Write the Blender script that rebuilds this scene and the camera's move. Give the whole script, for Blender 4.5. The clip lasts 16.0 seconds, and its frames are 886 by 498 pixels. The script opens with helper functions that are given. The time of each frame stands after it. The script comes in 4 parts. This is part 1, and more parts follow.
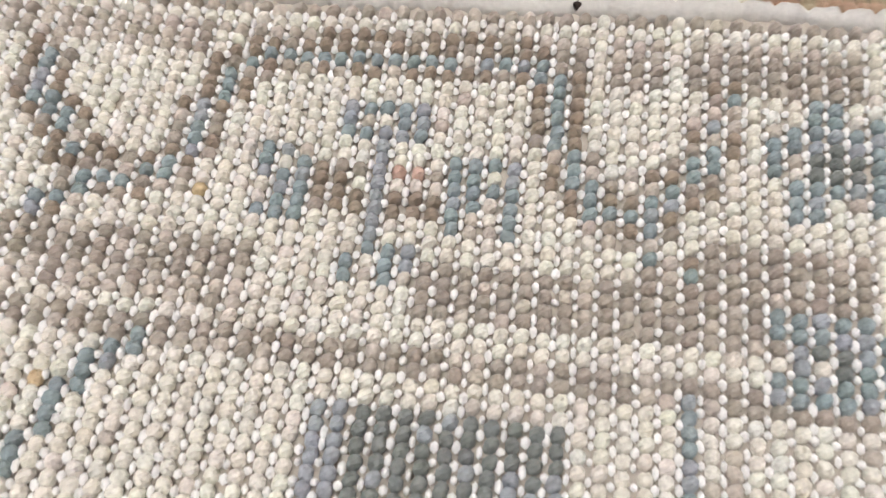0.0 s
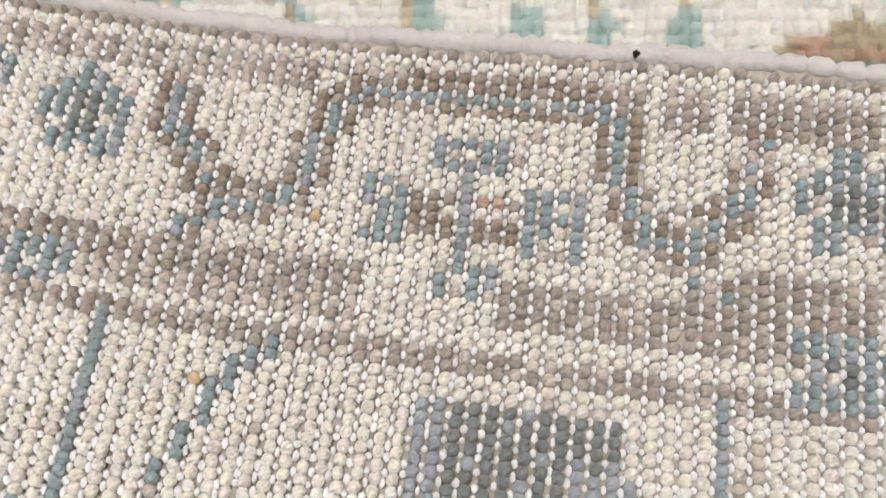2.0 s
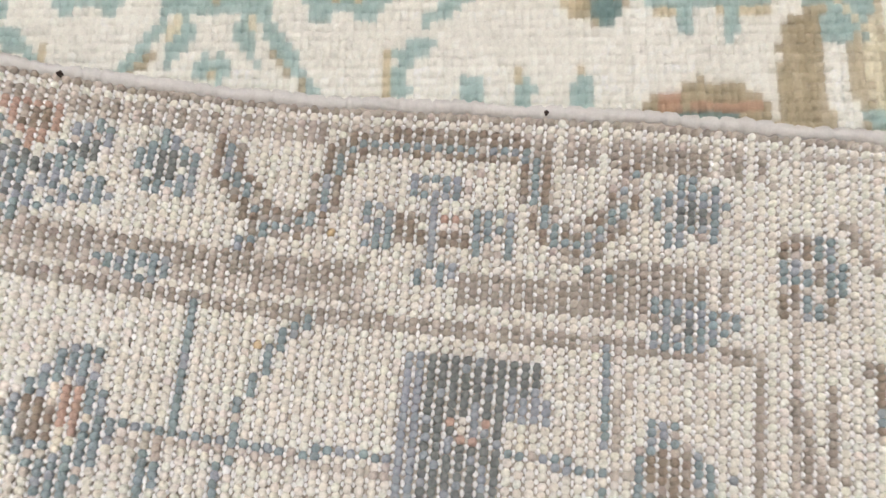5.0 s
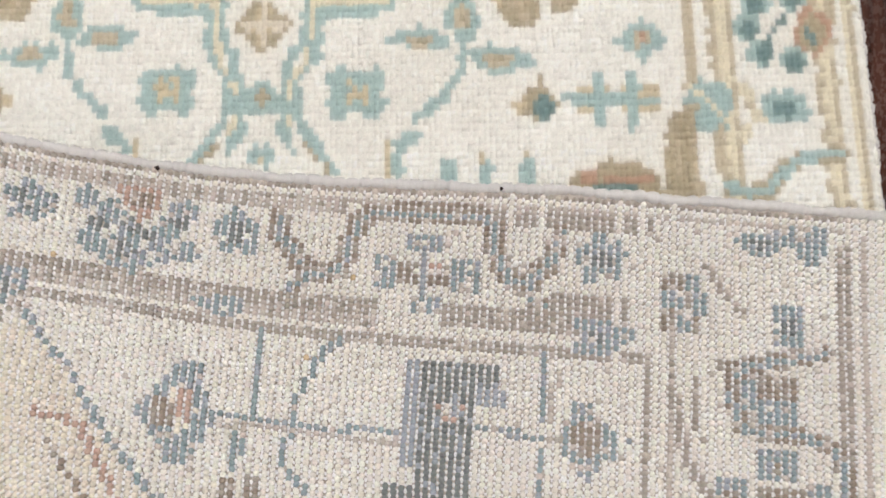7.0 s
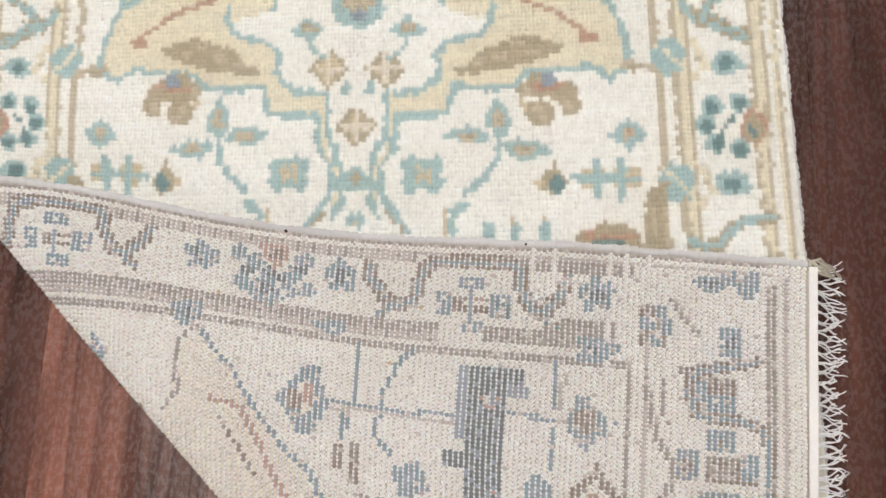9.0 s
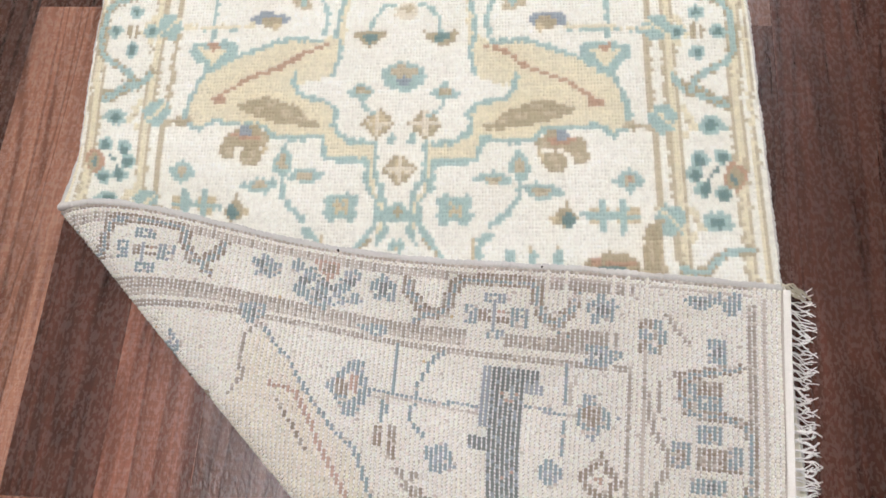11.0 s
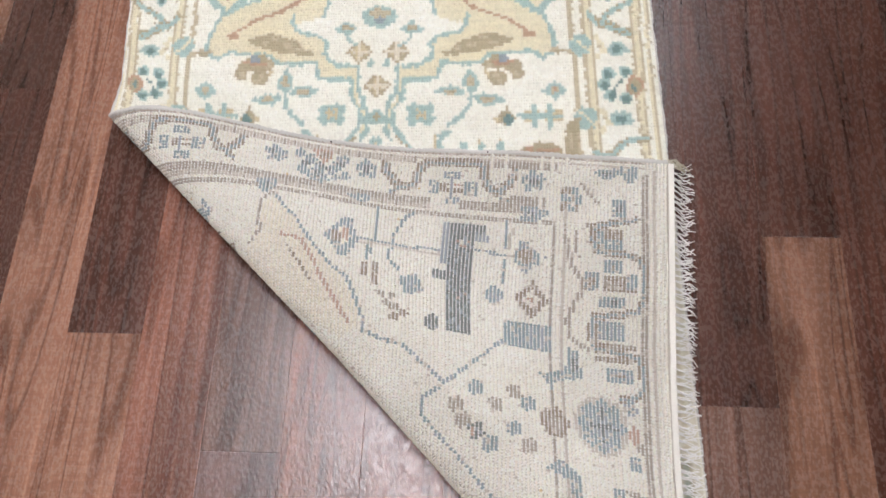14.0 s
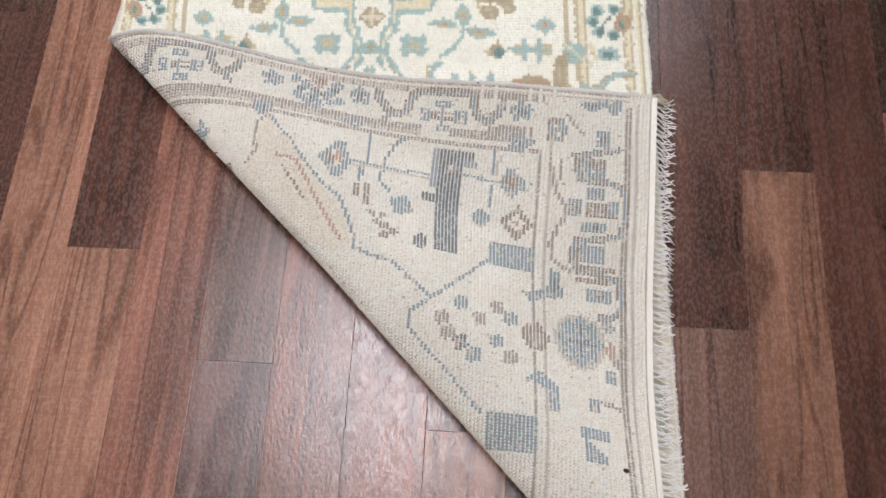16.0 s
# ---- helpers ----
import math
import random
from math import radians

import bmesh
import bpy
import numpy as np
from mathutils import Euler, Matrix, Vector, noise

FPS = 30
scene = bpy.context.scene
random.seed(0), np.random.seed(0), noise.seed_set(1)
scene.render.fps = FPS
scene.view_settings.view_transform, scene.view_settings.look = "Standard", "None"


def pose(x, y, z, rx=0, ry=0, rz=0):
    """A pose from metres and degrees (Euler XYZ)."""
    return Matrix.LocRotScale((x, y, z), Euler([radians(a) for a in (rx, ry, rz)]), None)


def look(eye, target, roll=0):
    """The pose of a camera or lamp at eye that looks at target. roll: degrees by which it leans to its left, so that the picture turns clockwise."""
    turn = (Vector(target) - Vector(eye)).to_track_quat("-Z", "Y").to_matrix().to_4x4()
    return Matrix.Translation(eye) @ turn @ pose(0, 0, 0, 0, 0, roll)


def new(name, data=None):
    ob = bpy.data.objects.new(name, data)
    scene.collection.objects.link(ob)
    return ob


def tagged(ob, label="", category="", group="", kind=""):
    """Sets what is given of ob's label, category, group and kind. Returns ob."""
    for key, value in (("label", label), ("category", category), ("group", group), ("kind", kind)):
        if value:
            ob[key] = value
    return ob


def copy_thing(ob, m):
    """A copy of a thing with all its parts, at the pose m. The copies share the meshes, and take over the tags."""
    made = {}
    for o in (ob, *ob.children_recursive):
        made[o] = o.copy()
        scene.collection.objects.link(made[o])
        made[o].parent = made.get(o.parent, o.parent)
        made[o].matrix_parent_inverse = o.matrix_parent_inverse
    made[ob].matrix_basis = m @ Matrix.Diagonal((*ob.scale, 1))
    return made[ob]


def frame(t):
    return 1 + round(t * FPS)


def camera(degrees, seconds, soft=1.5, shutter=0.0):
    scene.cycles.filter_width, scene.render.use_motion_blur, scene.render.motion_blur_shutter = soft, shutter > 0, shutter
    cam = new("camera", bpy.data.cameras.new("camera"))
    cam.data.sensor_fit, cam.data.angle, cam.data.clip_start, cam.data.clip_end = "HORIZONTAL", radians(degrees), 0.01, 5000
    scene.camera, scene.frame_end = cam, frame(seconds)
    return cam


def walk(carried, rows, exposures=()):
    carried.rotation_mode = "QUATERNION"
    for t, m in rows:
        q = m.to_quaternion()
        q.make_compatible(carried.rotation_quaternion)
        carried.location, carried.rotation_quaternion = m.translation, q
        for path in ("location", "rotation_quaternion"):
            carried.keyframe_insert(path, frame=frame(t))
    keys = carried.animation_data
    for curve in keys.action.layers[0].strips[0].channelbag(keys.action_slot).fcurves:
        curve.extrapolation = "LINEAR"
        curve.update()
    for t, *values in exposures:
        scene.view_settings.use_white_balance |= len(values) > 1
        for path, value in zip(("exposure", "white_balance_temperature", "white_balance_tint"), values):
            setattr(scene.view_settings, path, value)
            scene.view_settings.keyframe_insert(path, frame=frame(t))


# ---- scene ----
cam = camera(55.0, 16.0, shutter=0.5)
PATH = [
    (0, (-0.34767, -0.02767, 0.20399), (-0.44745, 0.30757, -0.73284), -12.850),
    (0.5, (-0.34761, -0.00622, 0.19585), (-0.46285, 0.25405, -0.76279), -19.868),
    (1, (-0.35121, -0.00685, 0.20334), (-0.45617, 0.24864, -0.75776), -17.368),
    (1.5, (-0.35673, -0.01376, 0.23537), (-0.46037, 0.25344, -0.72269), -15.685),
    (2, (-0.36548, -0.01659, 0.24831), (-0.46321, 0.23077, -0.71567), -16.763),
    (2.5, (-0.364, -0.01661, 0.26123), (-0.4573, 0.23334, -0.70253), -16.909),
    (3, (-0.37185, -0.03016, 0.26221), (-0.4408, 0.20702, -0.7068), -12.627),
    (3.5, (-0.36057, -0.038, 0.27558), (-0.40334, 0.18858, -0.69748), -8.282),
    (4, (-0.35653, -0.03469, 0.28914), (-0.45178, 0.20685, -0.67656), -18.947),
    (4.2, (-0.35889, -0.03612, 0.30166), (-0.44695, 0.22404, -0.65988), -16.111),
    (6.3, (-0.3596, -0.03043, 0.45068), (-0.39764, 0.11733, -0.53761), -12.312),
    (6.5, (-0.36005, -0.03217, 0.46629), (-0.39664, 0.1164, -0.52193), -11.872),
    (7, (-0.35543, -0.03039, 0.5115), (-0.38905, 0.16151, -0.46933), -8.607),
    (7.5, (-0.34914, -0.03349, 0.55311), (-0.4068, 0.15408, -0.42745), -14.630),
    (8, (-0.34051, -0.02431, 0.60146), (-0.37819, 0.17064, -0.37863), -9.094),
    (8.5, (-0.34382, -0.02783, 0.66285), (-0.41113, 0.16807, -0.31546), -18.518),
    (9, (-0.34095, -0.05203, 0.71954), (-0.43443, 0.15622, -0.25405), -22.664),
    (9.5, (-0.33539, -0.07122, 0.76225), (-0.43385, 0.16978, -0.20326), -19.627),
    (9.7, (-0.34395, -0.07666, 0.77393), (-0.44879, 0.17811, -0.18737), -19.108),
    (11.8, (-0.349, -0.26381, 0.87571), (-0.446, 0.11474, -0.04477), -12.101),
    (12, (-0.34517, -0.28416, 0.90164), (-0.43171, 0.09662, -0.01897), -10.761),
    (12.5, (-0.33265, -0.32822, 0.95327), (-0.41655, 0.05545, 0.03362), -10.880),
    (13, (-0.32643, -0.35662, 0.98052), (-0.40381, 0.03801, 0.06495), -9.303),
    (13.5, (-0.32152, -0.40137, 0.9839), (-0.39617, -0.01257, 0.0656), -9.685),
    (14, (-0.31484, -0.42616, 0.98569), (-0.38733, -0.04847, 0.0626), -9.173),
    (14.5, (-0.30394, -0.44731, 0.97761), (-0.3568, -0.07112, 0.05258), -5.027),
    (15, (-0.30142, -0.46796, 0.98665), (-0.34481, -0.1052, 0.05578), -3.764),
    (15.5, (-0.30898, -0.48476, 0.99905), (-0.35664, -0.13339, 0.06403), -4.901),
    (16, (-0.31199, -0.49382, 1.00181), (-0.36882, -0.14845, 0.06507), -6.407),
]
walk(cam, [(t, look(eye, target, roll)) for t, eye, target, roll in PATH],
     [(0, 0.0, 6700, 10), (2.5, -0.06, 6720, 10), (4.2, -0.1, 6720, 10), (6.3, -0.05, 6600, 10), (9.7, 0.0, 6500, 10), (11.8, 0.03, 6460, 10), (16, 0.03, 6450, 10)])

# ---- light ----
world = bpy.data.worlds.new("world")
scene.world = world
world.use_nodes = True
world.node_tree.nodes["Background"].inputs[0].default_value = (1.0, 0.96, 0.9, 1)
world.node_tree.nodes["Background"].inputs[1].default_value = 0.05
scene.view_settings.exposure = 0.0
PANEL_POWER = 18.6


def srgb(r, g, b):
    f = lambda c: c / 12.92 if c <= 0.04045 else ((c + 0.055) / 1.055) ** 2.4
    return (f(r / 255), f(g / 255), f(b / 255), 1.0)


# ---- materials ----
def material(name, rough=0.8, metal=0.0):
    m = bpy.data.materials.new(name)
    m.use_nodes = True
    b = m.node_tree.nodes["Principled BSDF"]
    b.inputs["Roughness"].default_value = rough
    b.inputs["Metallic"].default_value = metal
    return m, m.node_tree, b


def node(tree, kind, **values):
    n = tree.nodes.new(kind)
    for key, v in values.items():
        if key in n.inputs:
            n.inputs[key].default_value = v
    return n


def mix_colour(tree, fac, a, b, mode="MIX"):
    n = tree.nodes.new("ShaderNodeMix")
    n.data_type, n.blend_type = "RGBA", mode
    for sock, v in ((n.inputs[0], fac), (n.inputs[6], a), (n.inputs[7], b)):
        if isinstance(v, bpy.types.NodeSocket):
            tree.links.new(v, sock)
        else:
            sock.default_value = v
    return n.outputs[2]


def wool(name, rough, grain, bump, sheen, fuzz, ply=0.0):
    """Dyed yarn: colour from the knots' own dye, mottled at two scales, with fine fibre relief."""
    m, tree, b = material(name, rough)
    L = tree.links
    dye = tree.nodes.new("ShaderNodeVertexColor")
    dye.layer_name = "dye"
    geo = tree.nodes.new("ShaderNodeNewGeometry")
    fine = node(tree, "ShaderNodeTexNoise", Scale=grain, Detail=5.0, Roughness=0.65)
    broad = node(tree, "ShaderNodeTexNoise", Scale=14.0, Detail=3.0)
    for n in (fine, broad):
        L.new(geo.outputs["Position"], n.inputs["Vector"])
    r1 = tree.nodes.new("ShaderNodeValToRGB")
    r1.color_ramp.elements[0].position, r1.color_ramp.elements[1].position = 0.3, 0.72
    r1.color_ramp.elements[0].color, r1.color_ramp.elements[1].color = (1 - fuzz,) * 3 + (1,), (1, 1, 1, 1)
    L.new(fine.outputs["Fac"], r1.inputs[0])
    r2 = tree.nodes.new("ShaderNodeValToRGB")
    r2.color_ramp.elements[0].position, r2.color_ramp.elements[1].position = 0.3, 0.7
    r2.color_ramp.elements[0].color, r2.color_ramp.elements[1].color = (0.95, 0.94, 0.92, 1), (1, 1, 1, 1)
    L.new(broad.outputs["Fac"], r2.inputs[0])
    c = mix_colour(tree, 1.0, dye.outputs["Color"], r1.outputs[0], "MULTIPLY")
    c = mix_colour(tree, 1.0, c, r2.outputs[0], "MULTIPLY")
    L.new(c, b.inputs["Base Color"])
    bp = node(tree, "ShaderNodeBump", Strength=bump, Distance=0.0006)
    L.new(fine.outputs["Fac"], bp.inputs["Height"])
    last = bp
    if ply:
        turn = tree.nodes.new("ShaderNodeMapping")
        turn.inputs["Rotation"].default_value = (0, 0, radians(62))
        L.new(geo.outputs["Position"], turn.inputs["Vector"])
        wv = node(tree, "ShaderNodeTexWave", Scale=330.0, Distortion=3.0, Detail=2.0)
        wv.inputs["Detail Scale"].default_value = 2.0
        L.new(turn.outputs[0], wv.inputs["Vector"])
        last = node(tree, "ShaderNodeBump", Strength=ply, Distance=0.00035)
        L.new(wv.outputs["Fac"], last.inputs["Height"])
        L.new(bp.outputs[0], last.inputs["Normal"])
    L.new(last.outputs[0], b.inputs["Normal"])
    b.inputs["Sheen Weight"].default_value = sheen
    b.inputs["Sheen Roughness"].default_value = 0.5
    b.inputs["Specular IOR Level"].default_value = 0.2
    return m


MAT_PILE = wool("wool_pile", 0.9, 1100.0, 1.0, 0.1, 0.14)
MAT_KNOT = wool("wool_knots", 0.9, 1300.0, 0.8, 0.15, 0.16, 0.35)


def cotton(name, rgb, grain=1200.0):
    m, tree, b = material(name, 0.85)
    geo = tree.nodes.new("ShaderNodeNewGeometry")
    n = node(tree, "ShaderNodeTexNoise", Scale=grain, Detail=4.0)
    tree.links.new(geo.outputs["Position"], n.inputs["Vector"])
    a = tuple(c * 0.8 for c in srgb(*rgb)[:3]) + (1,)
    tree.links.new(mix_colour(tree, n.outputs["Fac"], a, srgb(*rgb)), b.inputs["Base Color"])
    bp = node(tree, "ShaderNodeBump", Strength=0.5, Distance=0.0005)
    tree.links.new(n.outputs["Fac"], bp.inputs["Height"])
    tree.links.new(bp.outputs[0], b.inputs["Normal"])
    b.inputs["Specular IOR Level"].default_value = 0.2
    return m


MAT_COTTON = cotton("white_cotton", (252, 250, 247))
MAT_BACKING = cotton("cotton_backing", (200, 190, 176))
MAT_CORD = cotton("selvedge_wool", (212, 209, 203), 900.0)
MAT_BAND = cotton("end_band_cotton", (240, 235, 226), 700.0)
MAT_TUFT = cotton("beige_yarn", (190, 182, 162))


def laminate():
    """Glossy wood-print laminate: each plank's own stain, long grain, dark figure and a fine pressed texture."""
    m, tree, b = material("wood_laminate", 0.36)
    L = tree.links
    info = tree.nodes.new("ShaderNodeObjectInfo")
    geo = tree.nodes.new("ShaderNodeNewGeometry")
    shift = tree.nodes.new("ShaderNodeVectorMath")
    shift.operation = "MULTIPLY"
    shift.inputs[1].default_value = (37.0, 53.0, 11.0)
    L.new(info.outputs["Random"], shift.inputs[0])
    add = tree.nodes.new("ShaderNodeVectorMath")
    add.operation = "ADD"
    L.new(geo.outputs["Position"], add.inputs[0])
    L.new(shift.outputs[0], add.inputs[1])

    def stretched(sx, sy, kind, **values):
        mp = tree.nodes.new("ShaderNodeMapping")
        mp.inputs["Scale"].default_value = (sx, sy, 1.0)
        L.new(add.outputs[0], mp.inputs["Vector"])
        n = node(tree, kind, **values)
        L.new(mp.outputs[0], n.inputs["Vector"])
        return n

    def ramp(sock, p0, p1, c0, c1):
        r = tree.nodes.new("ShaderNodeValToRGB")
        e = r.color_ramp.elements
        e[0].position, e[1].position, e[0].color, e[1].color = p0, p1, c0, c1
        L.new(sock, r.inputs[0])
        return r.outputs[0]

    fibre = stretched(420.0, 9.0, "ShaderNodeTexNoise", Scale=1.0, Detail=6.0, Roughness=0.7)
    streak = stretched(70.0, 2.2, "ShaderNodeTexNoise", Scale=1.0, Detail=4.0, Distortion=0.6)
    cloud = stretched(16.0, 3.0, "ShaderNodeTexNoise", Scale=1.0, Detail=3.0)
    figure = stretched(16.0, 1.0, "ShaderNodeTexNoise", Scale=1.0, Detail=1.5, Distortion=0.9)
    rings = tree.nodes.new("ShaderNodeMath")
    rings.operation = "MULTIPLY"
    rings.inputs[1].default_value = 46.0
    L.new(figure.outputs["Fac"], rings.inputs[0])
    wave = tree.nodes.new("ShaderNodeMath")
    wave.operation = "SINE"
    L.new(rings.outputs[0], wave.inputs[0])
    saw = stretched(30.0, 700.0, "ShaderNodeTexNoise", Scale=1.0, Detail=2.0)
    c = mix_colour(tree, 1.0, info.outputs["Color"], ramp(fibre.outputs["Fac"], 0.3, 0.75, (0.72, 0.7, 0.7, 1), (1.16, 1.15, 1.14, 1)), "MULTIPLY")
    c = mix_colour(tree, 1.0, c, ramp(streak.outputs["Fac"], 0.32, 0.7, (0.7, 0.66, 0.64, 1), (1.25, 1.22, 1.2, 1)), "MULTIPLY")
    c = mix_colour(tree, 1.0, c, ramp(cloud.outputs["Fac"], 0.3, 0.7, (0.75, 0.7, 0.68, 1), (1.25, 1.22, 1.2, 1)), "MULTIPLY")
    c = mix_colour(tree, 1.0, c, ramp(wave.outputs[0], 0.35, 1.0, (1.05, 1.05, 1.05, 1), (0.56, 0.49, 0.46, 1)), "MULTIPLY")
    c = mix_colour(tree, 1.0, c, ramp(saw.outputs["Fac"], 0.35, 0.7, (0.88, 0.88, 0.88, 1), (1.08, 1.08, 1.08, 1)), "MULTIPLY")
    L.new(c, b.inputs["Base Color"])
    pores = stretched(310.0, 150.0, "ShaderNodeTexNoise", Scale=1.0, Detail=3.0, Roughness=0.6)
    rr = tree.nodes.new("ShaderNodeMapRange")
    rr.inputs["From Min"].default_value, rr.inputs["From Max"].default_value = 0.35, 0.65
    rr.inputs["To Min"].default_value, rr.inputs["To Max"].default_value = 0.14, 0.38
    L.new(pores.outputs["Fac"], rr.inputs["Value"])
    L.new(rr.outputs[0], b.inputs["Roughness"])
    bp = node(tree, "ShaderNodeBump", Strength=0.72, Distance=0.00055)
    L.new(pores.outputs["Fac"], bp.inputs["Height"])
    L.new(bp.outputs[0], b.inputs["Normal"])
    b.inputs["Specular IOR Level"].default_value = 0.6
    return m


MAT_WOOD = laminate()


def plaster(name, rgb):
    m, tree, b = material(name, 0.9)
    geo = tree.nodes.new("ShaderNodeNewGeometry")
    n = node(tree, "ShaderNodeTexNoise", Scale=3.0, Detail=6.0)
    tree.links.new(geo.outputs["Position"], n.inputs["Vector"])
    a = tuple(c * 0.93 for c in srgb(*rgb)[:3]) + (1,)
    tree.links.new(mix_colour(tree, n.outputs["Fac"], a, srgb(*rgb)), b.inputs["Base Color"])
    return m


MAT_WALL = plaster("wall_paint", (222, 216, 206))
MAT_SUB = plaster("screed", (60, 52, 46))
MAT_METAL, _, _b = material("white_enamel", 0.4)
_b.inputs["Base Color"].default_value = (0.8, 0.8, 0.8, 1)
MAT_GLOW, _, _b = material("lit_diffuser", 0.6)
_b.inputs["Emission Color"].default_value = (0.935, 0.943, 1.005, 1)
_b.inputs["Emission Strength"].default_value = PANEL_POWER


# ---- mesh helpers ----
def mesh_of(name, verts, faces, mat, smooth=False):
    me = bpy.data.meshes.new(name)
    me.from_pydata(verts, [], faces)
    me.materials.append(mat)
    if smooth:
        me.polygons.foreach_set("use_smooth", [True] * len(me.polygons))
    me.update()
    return me


def array_mesh(name, verts, quads, tris, mat, colours=None):
    """A mesh straight from arrays; colours are linear RGB for every vertex."""
    me = bpy.data.meshes.new(name)
    nq, nt = len(quads), len(tris)
    me.vertices.add(len(verts))
    me.vertices.foreach_set("co", np.ascontiguousarray(verts, dtype=np.float32).ravel())
    loops = np.concatenate([np.asarray(quads, dtype=np.int32).ravel(), np.asarray(tris, dtype=np.int32).ravel()])
    me.loops.add(len(loops))
    me.loops.foreach_set("vertex_index", loops)
    me.polygons.add(nq + nt)
    me.polygons.foreach_set("loop_start", np.concatenate([np.arange(nq) * 4, nq * 4 + np.arange(nt) * 3]).astype(np.int32))
    me.polygons.foreach_set("use_smooth", np.ones(nq + nt, dtype=bool))
    me.update(calc_edges=True)
    if colours is not None:
        layer = me.color_attributes.new("dye", "FLOAT_COLOR", "POINT")
        layer.data.foreach_set("color", np.c_[colours, np.ones(len(colours))].astype(np.float32).ravel())
    me.materials.append(mat)
    me.validate()
    return me


def part(name, me, parent, label=""):
    ob = new(name, me)
    ob.parent = parent
    return tagged(ob, label)


def box_faces(o=0):
    return [tuple(o + i for i in f) for f in ((0, 3, 2, 1), (4, 5, 6, 7), (0, 1, 5, 4), (1, 2, 6, 5), (2, 3, 7, 6), (3, 0, 4, 7))]


def box_verts(x0, y0, z0, x1, y1, z1):
    return [(x0, y0, z0), (x1, y0, z0), (x1, y1, z0), (x0, y1, z0), (x0, y0, z1), (x1, y0, z1), (x1, y1, z1), (x0, y1, z1)]


def box_mesh(name, mat, *size):
    return mesh_of(name, box_verts(*size), box_faces(), mat)


def tube(points, radii, sides=6):
    """A round tube along points: vertices and quads."""
    pts = [Vector([float(c) for c in p]) for p in points]
    verts, faces = [], []
    for i, p in enumerate(pts):
        d = (pts[min(i + 1, len(pts) - 1)] - pts[max(i - 1, 0)]).normalized()
        side = d.cross(Vector((0, 0, 1)))
        side = side.normalized() if side.length > 1e-4 else Vector((1, 0, 0))
        up = side.cross(d)
        r = float(radii[i]) if hasattr(radii, "__len__") else radii
        for k in range(sides):
            a = 2 * math.pi * k / sides
            verts.append(tuple(p + r * (math.cos(a) * side + math.sin(a) * up)))
    for i in range(len(pts) - 1):
        for k in range(sides):
            a, b = i * sides + k, i * sides + (k + 1) % sides
            faces.append((a, b, b + sides, a + sides))
    faces.append(tuple(range(sides))[::-1])
    faces.append(tuple((len(pts) - 1) * sides + k for k in range(sides)))
    return verts, faces


# ---- the room ----
D = 0.095                                   # plank width
ROOM = (-25 * D, -2.4, 21 * D, 2.6, 2.65)   # x0, y0, x1, y1, ceiling height
x0, y0, x1, y1, zc = ROOM
floor = tagged(new("floor", box_mesh("floor", MAT_SUB, x0 - 0.12, y0 - 0.12, -0.06, x1 + 0.12, y1 + 0.12, -0.0095)),
               "wood-look laminate floor in mixed red and dark brown strips", "floor", kind="structure")
for nm, b in (("wall_north", (x0, y1, -0.009, x1, y1 + 0.12, zc)), ("wall_south", (x0, y0 - 0.12, -0.009, x1, y0, zc)),
              ("wall_west", (x0 - 0.12, y0 - 0.12, -0.009, x0, y1 + 0.12, zc)), ("wall_east", (x1, y0 - 0.12, -0.009, x1 + 0.12, y1 + 0.12, zc))):
    tagged(new(nm, box_mesh(nm, MAT_WALL, *b)), "plain off-white painted wall of the showroom", "wall", kind="structure")
tagged(new("ceiling", box_mesh("ceiling", MAT_WALL, x0 - 0.12, y0 - 0.12, zc, x1 + 0.12, y1 + 0.12, zc + 0.1)),
       "plain off-white ceiling above the rug", "ceiling", kind="structure")


def ceiling_light(x, y, w, l):
    e = tagged(new("ceiling_light"), "assumed white recessed ceiling light panel, out of view, switched on", "ceiling light", "lights in the ceiling")
    e.location = (x, y, zc)
    v, f = [], []
    for b in ((-w, -l, -0.03, w, -l + 0.03, 0), (-w, l - 0.03, -0.03, w, l, 0), (-w, -l + 0.03, -0.03, -w + 0.03, l - 0.03, 0), (w - 0.03, -l + 0.03, -0.03, w, l - 0.03, 0)):
        f += box_faces(len(v))
        v += box_verts(*b)
    part("frame", mesh_of("frame", v, f, MAT_METAL), e)
    part("diffuser", box_mesh("diffuser", MAT_GLOW, -w + 0.031, -l + 0.031, -0.022, w - 0.031, l - 0.031, -0.004), e, "glowing white diffuser")
    return e


ceiling_light(-0.72, 0.34, 0.42, 0.60)
# two more panels without a known source, added out of view as fill light
fill_panel = ceiling_light(-0.1, 2.1, 0.3, 0.4)
copy_thing(fill_panel, pose(0.9, -2.3, zc))

# ---- the rug: one sheet, its near left corner turned over ----
W, HALF = 0.742, 1.06          # width, and half the length
LENGTH = 2 * HALF
CORNER = np.array([-0.8217, -0.6157])   # near left corner of the sheet before folding
ACROSS = np.array([math.cos(radians(2.4)), math.sin(radians(2.4))])
UPWARD = np.array([-ACROSS[1], ACROSS[0]])
PU, PV = 0.0034, 0.0045        # knot pitch across and along
ANG = radians(-45.2)
ALONG = np.array([math.cos(ANG), math.sin(ANG)])
OUT = np.array([math.sin(ANG), -math.cos(ANG)])
BEND = [(-0.12, 0.006), (-0.075, 0.0062), (-0.036, 0.0095), (-0.006, 0.027), (-0.006, 0.050), (-0.050, 0.063), (-0.115, 0.052), (-0.195, 0.033), (-0.28, 0.0195)]


